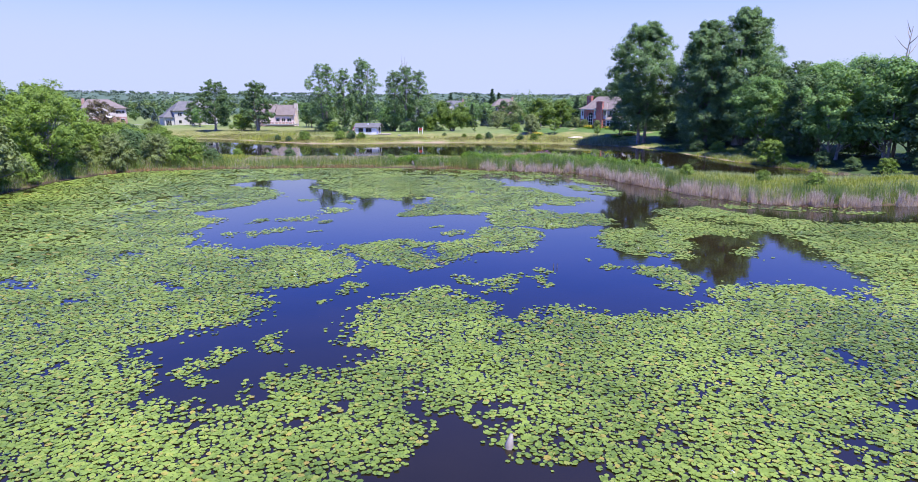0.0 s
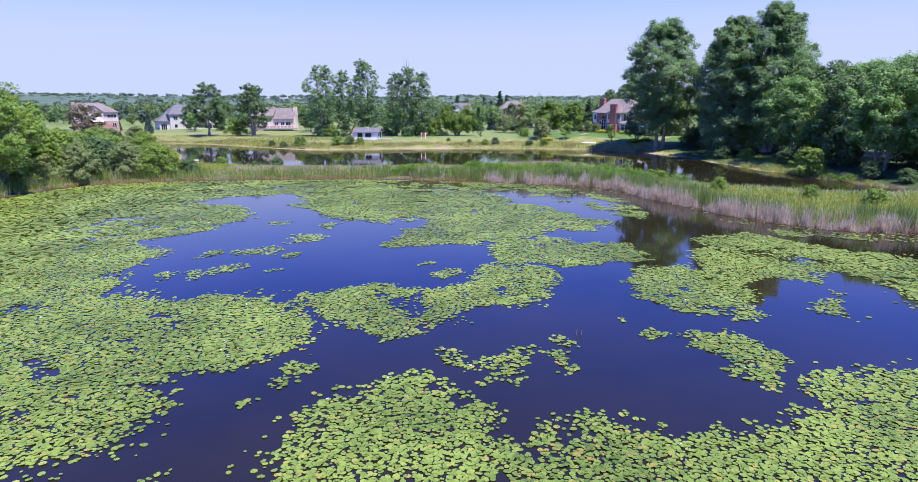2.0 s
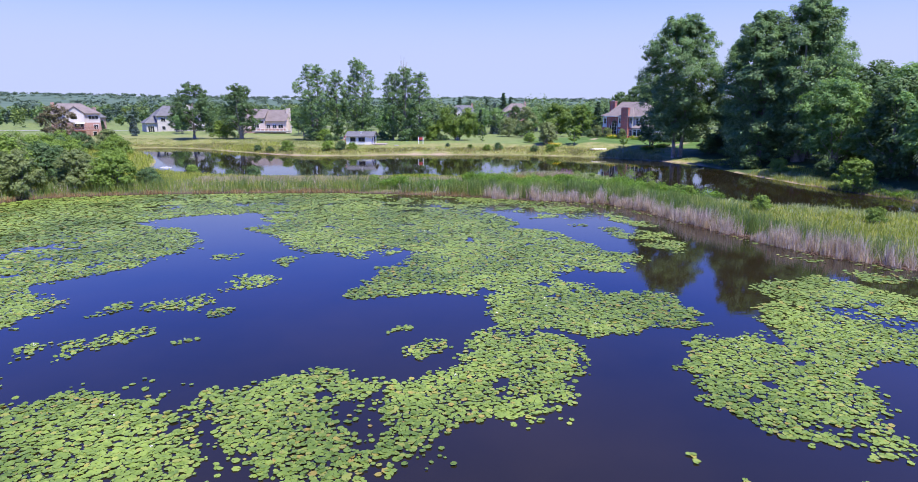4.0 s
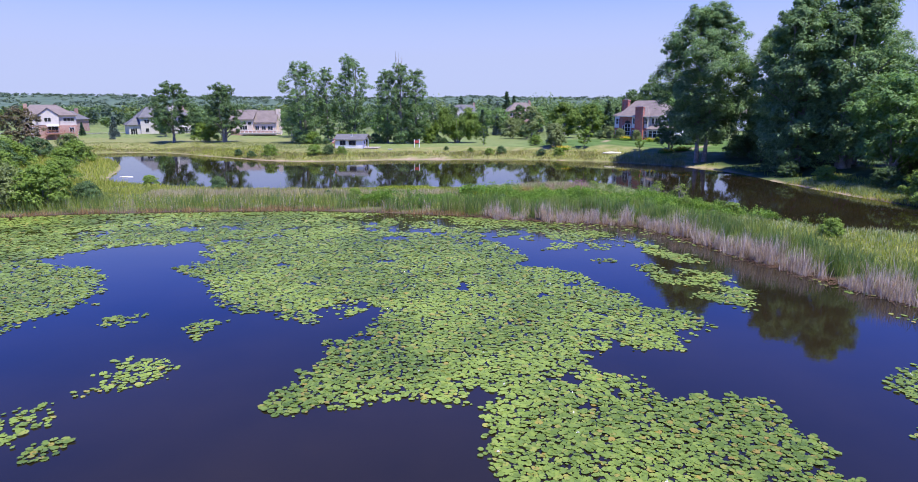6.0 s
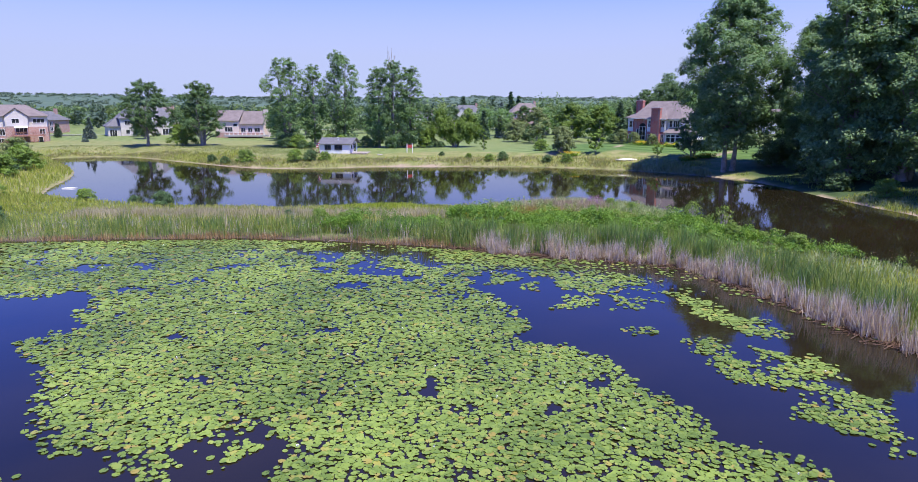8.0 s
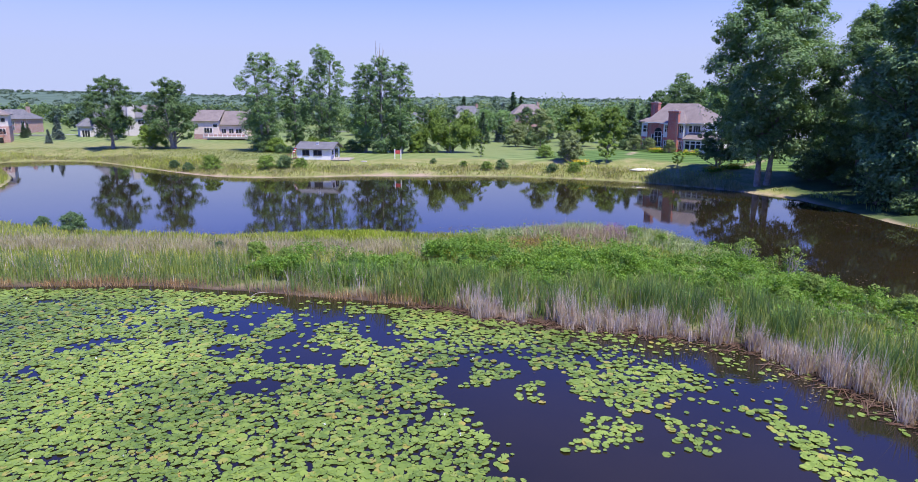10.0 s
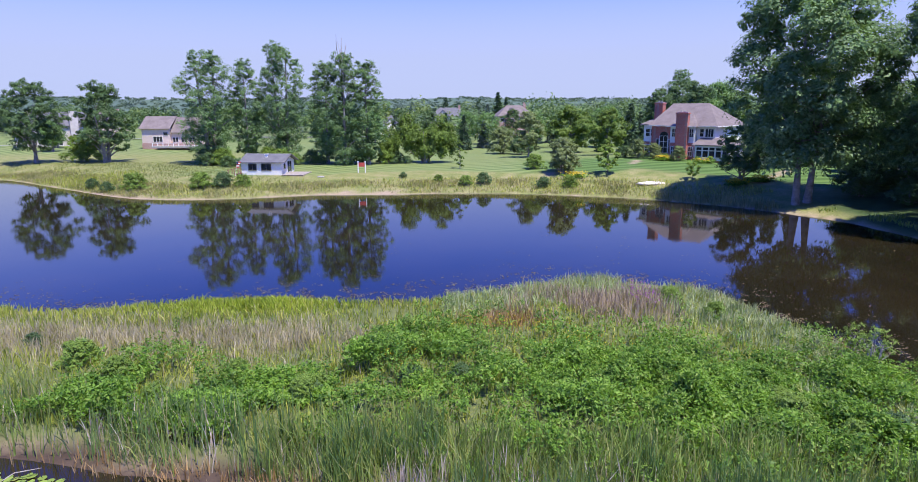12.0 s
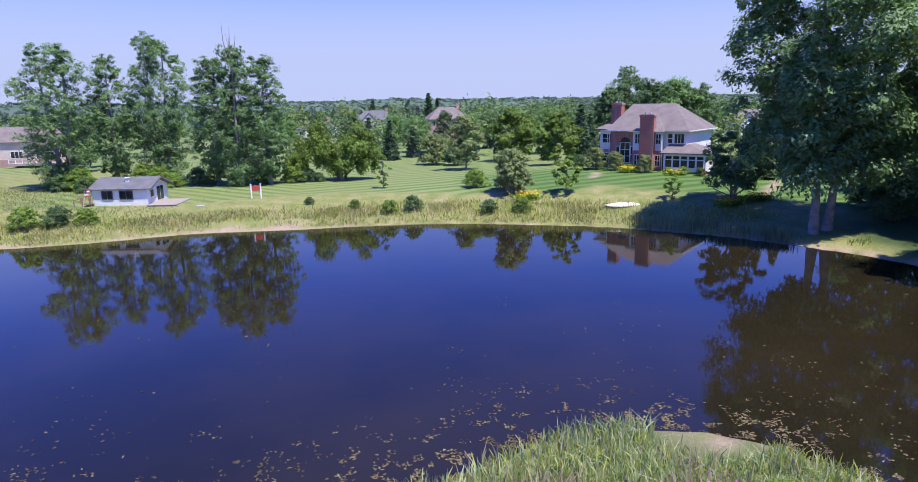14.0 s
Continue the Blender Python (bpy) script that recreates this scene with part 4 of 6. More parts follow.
DOTS = [(-12.7, 67.9, 1.7), (-14.8, 63.3, 1.5), (-18.4, 62.4, 0.9), (-18, 56.2, 1.0), (-16.2, 57.1, 0.9), (-20.1, 55, 0.9), (-12.7, 56.7, 0.5), (0, 56, 0.7), (0.8, 40.6, 1.0), (3.4, 40, 1.2), (6.1, 40.7, 0.7), (6.1, 43.3, 0.7), (11.6, 44.2, 0.9), (9.7, 46.4, 0.4), (-5.9, 38.9, 0.9), (-6.6, 37.7, 0.5), (2.1, 38, 0.5), (4.1, 41.1, 0.7), (24.2, 50.9, 1.0), (22.9, 47.8, 1.0)]
DOTS_FAR = [(29.2, 75.5, 1.2), (-12.9, 61, 0.6), (-11.5, 74.1, 0.8), (-17.3, 75.9, 1.0), (-1.2, 58.7, 0.5), (-10.2, 28.3, 0.9), (-8.6, 30.5, 0.8), (-9.8, 25.8, 0.9), (-11.2, 26.9, 0.9), (2.0, 20.6, 0.7), (10.5, 95.5, 1.2), (14.5, 95.5, 1.2), (13.8, 90.5, 0.9), (25, 62.5, 0.6), (-7, 76, 1.0), (-4.5, 77.5, 0.8), (8.7, 98.9, 0.7)]


def pads_here(x, y):
    """How thickly the pads lie at a place, 0 to 1."""
    wx = x + (vnoise(x, y, 2.4, 21) - 0.5) * 1.8 + (vnoise(x, y, 0.9, 22) - 0.5) * 0.9
    wy = y + (vnoise(x, y, 2.4, 23) - 0.5) * 2.2 + (vnoise(x, y, 0.9, 24) - 0.5) * 1.0
    base = np.ones_like(x)

    def inside(poly):
        d = signed(np.array(poly, float), wx, wy)
        return smooth(0.5 - d / 1.15)

    for hole in (OPEN_WEST, OPEN_EAST, SOUTH_HOLE):
        base *= 1 - inside(hole)
    base = np.maximum(base, inside(CENTRE))
    for isle in ISLANDS:
        base = np.maximum(base, inside(isle))
    base *= 1 - inside(NORTH_HOLE) * np.where(vnoise(x, y, 1.9, 33) > 0.58, 0.1, 0.93)
    for cx, cy, r in DOTS + DOTS_FAR:
        base = np.maximum(base, 0.75 * smooth(1.4 - np.hypot(wx - cx, (wy - cy) * 0.8) / r))
    near_reeds = (x > 4) * smooth((y - 97 + (x - 14) * 0.7) / 4) * (0.4 - 0.28 * smooth((x - 13) / 5)) * (vnoise(x, y, 2.0, 31) > 0.35)
    base = np.maximum(base, near_reeds)
    # strays that have drifted off the beds, and gaps torn in them
    drift = np.ones_like(x)
    for hole in (OPEN_WEST, OPEN_EAST):
        drift = np.minimum(drift, np.abs(signed(np.array(hole, float), x, y)) / 1.6)
    base = np.maximum(base, 0.16 * (1 - drift) * (vnoise(x, y, 1.1, 34) > 0.5) * ((np.abs(x + 0.7) > 3.0) | (y < 37)))
    thin = vnoise(x, y, 1.3, 25) * 0.75 + 0.25 * vnoise(x, y, 4.5, 26)
    base *= np.where(thin < 0.2, 0.15, np.where(thin < 0.3, 0.7, 1.0))
    d = signed(LINE_A, x, y)
    base *= 1 - 0.3 * smooth((y - 93) / 4) * smooth((x + 1) / 4) * smooth((vnoise(x, y, 1.7, 35) - 0.3) / 0.2)
    base *= 1 - 0.8 * smooth((x - 10) / 5) * smooth((d + 4.5 + 1.5 * vnoise(x, y, 3, 36)) / 2)
    return base * smooth((-0.35 - d) / 0.9)


def pad_spots():
    xs, ys, ds = [], [], []
    for x0, x1, y0, y1, dia in ((-24, 46, 13, 36, 0.20), (-30, 46, 36, 62, 0.235), (-30, 46, 62, 92, 0.265), (-30, 30, 92, 115, 0.30), (-60, -30, 30, 115, 0.38), (46, 62, 30, 72, 0.40), (-45, -24, 20, 36, 0.32)):
        sp = dia * (0.78 if y0 < 30 else 0.73)
        gx, gy = np.meshgrid(np.arange(x0, x1, sp), np.arange(y0, y1, sp))
        gx = gx.ravel() + rng.uniform(-0.5, 0.5, gx.size) * sp
        gy = gy.ravel() + rng.uniform(-0.5, 0.5, gy.size) * sp
        seen = np.abs(gx - 1) < 14 + 0.78 * np.maximum(gy, 0)
        gx, gy = gx[seen], gy[seen]
        keep = rng.random(gx.size) < pads_here(gx, gy) * 0.97
        xs.append(gx[keep])
        ys.append(gy[keep])
        ds.append(dia * rng.choice((0.55, 0.8, 1.0, 1.0, 1.15, 1.3), keep.sum()) * rng.uniform(0.88, 1.12, keep.sum()))
    # the beds go on behind and beside, coarser, in loose drifts
    gx, gy = np.meshgrid(np.arange(-61, 88, 0.48), np.arange(-12, 112, 0.48))
    gx, gy = (gx + rng.uniform(-0.25, 0.25, gx.shape)).ravel(), (gy + rng.uniform(-0.25, 0.25, gy.shape)).ravel()
    out = (np.abs(gx - 1) >= 14 + 0.78 * np.maximum(gy, 0)) | (gy < 13) | (gx < -60) | (gx > 62)
    out &= (vnoise(gx, gy, 9, 71) + 0.35 * vnoise(gx, gy, 3, 72) > 0.52) & (signed(LINE_A, gx, gy) < -0.5)
    gx, gy = gx[out], gy[out]
    return np.concatenate(xs + [gx]), np.concatenate(ys + [gy]), np.concatenate(ds + [0.54 * rng.uniform(0.7, 1.15, len(gx))])


def pad_mesh(x, y, d, name="lily_pad"):
    """Round floating leaves with a slit, cupped and tilted a little."""
    n, k = len(x), 7
    a = rng.uniform(0, 2 * math.pi, n)[:, None] + np.linspace(0.16, 2 * math.pi - 0.16, k)[None]
    r = d[:, None] / 2 * rng.uniform(0.93, 1.05, (n, k))
    tx, ty = rng.normal(0, 0.085, n)[:, None], rng.normal(0, 0.085, n)[:, None]
    px, py = r * np.cos(a), r * np.sin(a)
    lift = rng.uniform(0.012, 0.05, n)[:, None]
    rim = np.stack([x[:, None] + px, y[:, None] + py, np.maximum(0.006, lift + px * tx + py * ty + rng.uniform(0, 0.012, (n, k)))], -1)
    mid = np.stack([x[:, None], y[:, None], np.maximum(0.004, lift - 0.006)], -1)
    v = np.concatenate([mid, rim], 1)
    i = np.arange(n)[:, None] * (k + 1)
    f = np.concatenate([i + np.array([0, j, j + 1]) for j in range(1, k)])
    return mesh_of(name, v.reshape(-1, 3), f, M_PAD, flat=False)


def lily_pads():
    x, y, d = pad_spots()
    bed = thing("lily_pad_bed", 0, 0, 0, 0, "wide beds of round green water-lily pads floating on the pond", "lily pads")
    near = np.argsort(np.hypot((x - 1.0), (y - 27)))[:290]
    rest = np.ones(len(x), bool)
    rest[near] = False
    tagged(part_me("lily_pads", pad_mesh(x[rest], y[rest], d[rest], "lily_pads"), bed), kind="stuff")
    kinds = [pad_mesh(np.zeros(1), np.zeros(1), np.array([1.0])) for _ in range(6)]
    for j, i in enumerate(near):
        ob = part_me("lily_pad", kinds[j % 6], bed)
        ob.matrix_basis = Matrix.LocRotScale((x[i], y[i], 0.01), Euler((0, 0, j * 1.7)), (d[i], d[i], 0.6))
    # white flowers among the pads
    pick = rng.permutation(np.flatnonzero(d > 0.25))[:260]
    c = np.stack([x[pick], y[pick], np.full(len(pick), 0.09)], 1)
    petals = np.repeat(c, 7, 0) + rng.normal(0, 0.025, (len(pick) * 7, 3))
    me = mesh_of("lily_flowers", *cards(petals, rng.uniform(0.05, 0.08, len(petals)), up=0.1), plain("petal", [(0.75, 0.75, 0.70), (0.82, 0.82, 0.78)], 20, 0.5, 0))
    tagged(part_me("lily_flowers", me), "small white water-lily flowers among the pads", "flowers", kind="stuff")


lily_pads()

# ---- reeds and grasses ----
def scatter(x0, x1, y0, y1, per, where):
    """Random spots in a box of the plan, thinned by a function of place."""
    n = int((x1 - x0) * (y1 - y0) * per)
    x, y = rng.uniform(x0, x1, n), rng.uniform(y0, y1, n)
    keep = rng.random(n) < where(x, y)
    return x[keep], y[keep]


def grass(name, spots, h, w, material, label, lean=0.25, bend=0.5, category="grass"):
    x, y = spots
    hh = h * rng.uniform(0.6, 1.15, len(x)) * (0.65 + 0.6 * vnoise(x, y, 1.7, 41))
    z = np.maximum(height(x, y), -0.25) - 0.05
    me = mesh_of(name, *blades(x, y, z, hh, w * rng.uniform(0.7, 1.4, len(x)), lean, bend), material)
    return tagged(part_me(name, me), label, category, kind="stuff")


def dead_side(x, y):
    """Where the dead stalks stand in front: east of the corner of the shore."""
    return smooth((x - 4.2) / 1.6)


grass("cattail_reeds", scatter(-60, 62, 66, 122, 60, lambda x, y: ((da(x, y) > 0.2 + 0.25 * dead_side(x, y)) & (da(x, y) < 2.4 + (2.6 + 2.2 * dead_side(x, y)) * vnoise(x, y, 6, 40))) * (0.25 + 0.75 * smooth((vnoise(x, y, 2.2, 42) - 0.32) / 0.25)) * (0.4 + 0.6 * smooth((x + 1) / 4)) * np.where(x > 30, 0.6, 1) * np.where((x > -9) & (x < 0), 0.65, 1)), 1.75, 0.036, M_REED, "green cattail reeds along the pond's edge", 0.3, 1.0, "reeds")


M_SEDGE = leafy("dark_reed_leaf", [(0.0, (0.095, 0.19, 0.06)), (0.5, (0.17, 0.28, 0.09)), (1.0, (0.29, 0.38, 0.15))], 0.42, 0.5, 0.8)
grass("dark_reeds", scatter(-60, 62, 66, 122, 70, lambda x, y: ((da(x, y) > 0.5 + 0.3 * dead_side(x, y)) & (da(x, y) < 4.2)) * smooth((vnoise(x, y, 1.5, 81) - 0.52) / 0.12) * np.where(x > 30, 0.6, 1) * (0.22 + 0.78 * smooth((x + 1) / 4))), 2.05, 0.034, M_SEDGE, "tall dark blue-green reeds in clumps along the pond", 0.22, 1.0, "reeds")
grass("withered_stalks", scatter(-60, 62, 66, 122, 16, lambda x, y: ((da(x, y) > 0.4) & (da(x, y) < 3.6)) * smooth((vnoise(x, y, 1.9, 82) - 0.4) / 0.2) * (0.45 + 0.55 * dead_side(x, y))), 1.5, 0.03, M_DEAD, "withered grey stalks standing among the green reeds", 0.3, 0.6, "reeds")


def dead_reeds():
    """Bundles of dead stalks standing in the shallows, each bundle leaning its own way."""
    cx, cy = scatter(3, 62, 66, 112, 5.2, lambda x, y: ((da(x, y) > -0.9) & (da(x, y) < 0.8)) * dead_side(x, y) * (0.12 + 0.88 * smooth((vnoise(x, y, 0.95, 65) - 0.36) / 0.14)))
    n = 38
    h = np.repeat(rng.uniform(1.2, 2.0, len(cx)) * (0.55 + 0.75 * vnoise(cx, cy, 1.5, 43)), n) * rng.uniform(0.4, 1.1, len(cx) * n)
    x, y = np.repeat(cx, n) + rng.normal(0, 0.17, len(h)), np.repeat(cy, n) + rng.normal(0, 0.13, len(h))
    z = np.maximum(height(x, y), -0.25) - 0.05
    tagged(part_me("dead_reeds", mesh_of("dead_reeds", *blades(x, y, z, h, 0.032 * rng.uniform(0.6, 1.3, len(h)), 0.24, 0.5), M_DEAD)), "dead grey-tan reed stalks standing in the water's edge", "reeds", kind="stuff")


dead_reeds()
grass("dry_reed_feet", scatter(-60, 6, 104, 118, 60, lambda x, y: ((da(x, y) > -0.25) & (da(x, y) < 0.9)) * (0.1 + 0.9 * (vnoise(x, y, 1.6, 44) > 0.5)) * np.where((x > -9) & (x < -1), 0.7, 1)), 0.7, 0.035, M_RUST, "rusty dry reed stalks at the pond's edge", 0.3, 0.4, "reeds")


def on_berm(x, y):
    return (da(x, y) > 2.0) & (db(x, y) > 0.1) & (y < 142)


def tawny_zone(x, y):
    return np.exp(-(((y - 124.8) / 2.3) ** 2)) * smooth((4 - x) / 4) * (0.35 + 0.65 * (vnoise(x, y, 2.5, 55) > 0.3))


def herb_zone(x, y):
    west = np.where(x < 3, smooth((vnoise(x, y, 3.2, 73) - 0.42) / 0.15), 1.0)
    return west * (0.25 + 0.75 * smooth((vnoise(x, y, 5, 51) - 0.2) / 0.25)) * np.exp(-(((y - 119.5 + 2.6 * smooth((3 - x) / 5) + 0.28 * np.maximum(x - 8, 0)) / (4.6 - 1.2 * smooth((3 - x) / 5))) ** 2)) * smooth((x + 13) / 5)


grass("berm_grass", scatter(-62, 62, 72, 142, 33, lambda x, y: on_berm(x, y) * (np.hypot((x - 20.8) / 2.3, (y - 136.4) / 2.1) > 1) * (1 - np.clip(0.25 * herb_zone(x, y) + 0.6 * tawny_zone(x, y), 0, 1)) * (0.4 + 0.6 * vnoise(x, y, 3, 45)) * np.where(x < -30, 0.6, 1) * (0.7 + 0.3 * smooth((4 - x) / 6)) * 1.25), 0.62, 0.055, M_GRASS, "tall rough green grass on the bank between the ponds", 0.5, 0.9)
grass("bright_grass", scatter(-20, 6, 126, 135, 130, lambda x, y: on_berm(x, y) * np.exp(-(((x + 7.0) / 5.0) ** 2 + ((y - 131.0) / 1.5) ** 2))), 0.6, 0.05, M_BRIGHT, "bright yellow-green grass on the bank", 0.45, 0.8)
grass("tawny_grass", scatter(-40, 26, 118, 138, 140, lambda x, y: on_berm(x, y) * 0.62 * tawny_zone(x, y)), 0.8, 0.035, M_TAWNY, "dry tawny grass heads on the bank", 0.28, 0.6)
grass("canary_grass", scatter(6, 62, 86, 141, 84, lambda x, y: (db(x, y) > 0.25 + 0.7 * (x > 22.5)) * (np.hypot((x - 20.8) / 2.3, (y - 136.4) / 2.1) > 1) * (da(x, y) > 3) * (db(x, y) < 4.2 + 3.0 * vnoise(x, y, 2.0, 67)) * (0.3 + 0.7 * vnoise(x, y, 2.5, 46)) * np.where(x > 30, 0.4, 1)), 0.8, 0.042, M_CANARY, "pale tall canary grass along the second pond", 0.5, 1.2)
grass("shore_grass", scatter(-105, 60, 178, 216, 10, lambda x, y: ((db(x, y) > 0.9) & (db(x, y) < 8.6)) * (0.25 + 0.75 * vnoise(x, y, 4, 47)) * (1 - 0.9 * np.exp(-(((x + 8) / 13) ** 2)) * (db(x, y) < 3.6))), 0.75, 0.07, M_GRASS, "rough tall grass along the far shore", 0.85, 0.8)
grass("shore_tawny_grass", scatter(-100, 52, 178, 214, 34, lambda x, y: ((db(x, y) > 0.6) & (db(x, y) < 7.5)) * (0.25 + 0.7 * (vnoise(x, y, 5, 48) > 0.45)) * (1 - 0.9 * np.exp(-(((x + 8) / 13) ** 2)) * (db(x, y) < 3.6))), 0.72, 0.048, M_SHORE, "tawny dry reeds along the far shore", 0.85, 0.9)
grass("meadow_grass", scatter(-108, -16, 186, 226, 16, lambda x, y: (db(x, y) > 4) * smooth((-19 - x + 6 * vnoise(x, y, 5, 57)) / 8) * smooth((222 - y + 14 * vnoise(x, y, 6, 58)) / 8) * ((x < -34) | (x > -18) | (y < 197.5)) * (0.3 + 0.7 * vnoise(x, y, 3, 59))), 0.36, 0.06, M_MEADOW, "uncut soft green-tan meadow grass round the shed", 1.0, 0.9)
M_MAUVE = leafy("mauve_seed_head", [(0.0, (0.34, 0.26, 0.17)), (0.5, (0.50, 0.40, 0.29)), (1.0, (0.66, 0.56, 0.44))], 0.4, 0.7, 0.9)
grass("seeding_grass", scatter(8, 27, 122, 137, 75, lambda x, y: on_berm(x, y) * np.exp(-(((x - 15.8) / 4.2) ** 2 + ((y - 130.6) / 3.0) ** 2)) * (vnoise(x, y, 1.5, 56) > 0.4)), 1.05, 0.045, M_MAUVE, "mauve-brown seeding grass heads on the bank", 0.35, 0.8)
grass("rusty_grass", scatter(5, 14, 123, 132, 90, lambda x, y: on_berm(x, y) * np.exp(-(((x - 9.4) / 2.1) ** 2 + ((y - 127.9) / 1.1) ** 2))), 0.8, 0.045, M_RUST, "patch of rust-brown seeding grass on the bank", 0.35, 0.7)
grass("far_cattails", scatter(34, 47, 170, 186, 40, lambda x, y: ((db(x, y) > 0.1) & (db(x, y) < 2.6)) * (0.2 + 0.8 * vnoise(x, y, 1.8, 66))), 1.15, 0.06, M_SHORE, "tall cattails on the far shore", 0.15, 0.5, "reeds")
grass("west_bank_grass", scatter(-110, -50, 112, 205, 6, lambda x, y: (da(x, y) > 1) & (db(x, y) > 0.5) & (db(x, y) < 26)), 1.0, 0.09, M_GRASS, "rough tall grass on the western bank", 0.35, 0.6)
grass("east_bank_grass", scatter(49, 72, 92, 168, 14, lambda x, y: ((db(x, y) > 1.8) & (db(x, y) < 6)) * (vnoise(x, y, 3, 49) > 0.62)), 0.7, 0.07, M_REED, "rough grass along the wooded bank", 0.35, 0.6)


def herbs():
    """Leafy weeds: low plants of many leaves."""
    x, y = scatter(-16, 60, 84, 132, 44, lambda x, y: on_berm(x, y) * herb_zone(x, y) * (0.4 + 0.6 * smooth((vnoise(x, y, 1.8, 54) - 0.25) / 0.3)))
    n = 22
    mound = 0.3 + 1.5 * vnoise(x, y, 1.4, 52) * (0.4 + vnoise(x, y, 4.0, 53))
    hh = mound * rng.uniform(0.85, 1.2, len(x))
    z = height(x, y)
    u = rng.random((len(x), n)) ** 0.6
    px = x[:, None] + rng.normal(0, 0.13, (len(x), n))
    py = y[:, None] + rng.normal(0, 0.13, (len(x), n))
    pz = z[:, None] + hh[:, None] * (0.35 + 0.65 * u)
    c = np.stack([px, py, pz], -1).reshape(-1, 3)
    tagged(part_me("leafy_weeds", mesh_of("leafy_weeds", *cards(c, rng.uniform(0.11, 0.23, len(c)), up=0.2, aspect=0.5), M_HERB)), "bright green leafy weeds covering the bank", "weeds", kind="stuff")


herbs()

# ---- house materials ----
def brick_material(name, a, b2, mortar):
    m, nt, b = nodes_of(name)
    t = nt.nodes.new("ShaderNodeTexBrick")
    for key, c in (("Color1", a), ("Color2", b2), ("Mortar", mortar)):
        t.inputs[key].default_value = (*c, 1)
    t.inputs["Scale"].default_value, t.inputs["Mortar Size"].default_value = 1.0, 0.012
    t.inputs["Brick Width"].default_value, t.inputs["Row Height"].default_value = 0.22, 0.075
    g = nt.nodes.new("ShaderNodeNewGeometry")
    sep, com = nt.nodes.new("ShaderNodeSeparateXYZ"), nt.nodes.new("ShaderNodeCombineXYZ")
    nt.links.new(g.outputs["Position"], sep.inputs[0])
    add = nt.nodes.new("ShaderNodeMath")
    nt.links.new(sep.outputs[0], add.inputs[0])
    nt.links.new(sep.outputs[1], add.inputs[1])
    nt.links.new(add.outputs[0], com.inputs[0])
    nt.links.new(sep.outputs[2], com.inputs[1])
    nt.links.new(com.outputs[0], t.inputs["Vector"])
    c = mixed(nt, 0.35, t.outputs["Color"], ramp(nt, noise_of(nt, 0.8), [(0.3, (0.35, 0.35, 0.35)), (0.7, (0.65, 0.65, 0.65))]), "OVERLAY")
    nt.links.new(c, b.inputs["Base Color"])
    b.inputs["Roughness"].default_value = 0.85
    bumped(nt, b, t.outputs["Fac"], -0.4, 0.01)
    return m


def ribbed(name, a, b2, pitch, axis, rough=0.7, depth=0.02):
    """Boards or shingle courses: a saw profile along one axis, over a worn colour."""
    m, nt, b = nodes_of(name)
    c = ramp(nt, noise_of(nt, 0.7, 4.0), [(0.3, a), (0.7, b2)])
    c = mixed(nt, 0.3, c, ramp(nt, noise_of(nt, 9.0, 2.0), [(0.3, (0.3, 0.3, 0.3)), (0.7, (0.7, 0.7, 0.7))]), "OVERLAY")
    nt.links.new(c, b.inputs["Base Color"])
    w = nt.nodes.new("ShaderNodeTexWave")
    w.bands_direction, w.wave_profile = axis, "SAW"
    w.inputs["Scale"].default_value = 0.314 / pitch
    nt.links.new(nt.nodes.new("ShaderNodeNewGeometry").outputs["Position"], w.inputs[0])
    b.inputs["Roughness"].default_value = rough
    bumped(nt, b, w.outputs["Fac"], 0.7, depth)
    return m


M_BRICK = brick_material("red_brick", (0.40, 0.085, 0.06), (0.50, 0.125, 0.09), (0.34, 0.26, 0.22))
M_BRICK_PALE = brick_material("pink_brick", (0.36, 0.17, 0.13), (0.44, 0.23, 0.18), (0.42, 0.37, 0.33))
M_BEIGE = ribbed("beige_siding", (0.52, 0.48, 0.45), (0.62, 0.58, 0.55), 0.2, "Z")
M_SIDING = ribbed("white_siding", (0.76, 0.74, 0.71), (0.84, 0.82, 0.79), 0.2, "Z")
M_CREAM = ribbed("cream_siding", (0.60, 0.49, 0.42), (0.70, 0.59, 0.51), 0.2, "Z")
M_SLATE = ribbed("slate_siding", (0.09, 0.10, 0.12), (0.14, 0.15, 0.18), 0.2, "Z")
M_STUCCO = plain("pale_stucco", [(0.47, 0.44, 0.42), (0.58, 0.55, 0.52)], 1.2, 0.85, 0.2)
M_ROOF = ribbed("brown_shingle", (0.15, 0.125, 0.118), (0.215, 0.18, 0.17), 0.16, "Z", 0.9, 0.03)
M_ROOF_GREY = ribbed("grey_shingle", (0.10, 0.10, 0.11), (0.16, 0.16, 0.17), 0.16, "Z", 0.9, 0.03)
M_TRIM = plain("white_trim", [(0.72, 0.72, 0.70), (0.80, 0.80, 0.78)], 4, 0.5, 0.05)
M_DARK = plain("dark_trim", [(0.10, 0.09, 0.085), (0.15, 0.13, 0.12)], 4, 0.6, 0.1)
M_PLANK = plain("weathered_plank", [(0.26, 0.22, 0.19), (0.40, 0.35, 0.31)], 2.5, 0.85, 0.3)
M_REDWOOD = plain("red_stained_wood", [(0.26, 0.13, 0.09), (0.36, 0.19, 0.14)], 2.5, 0.8, 0.3)
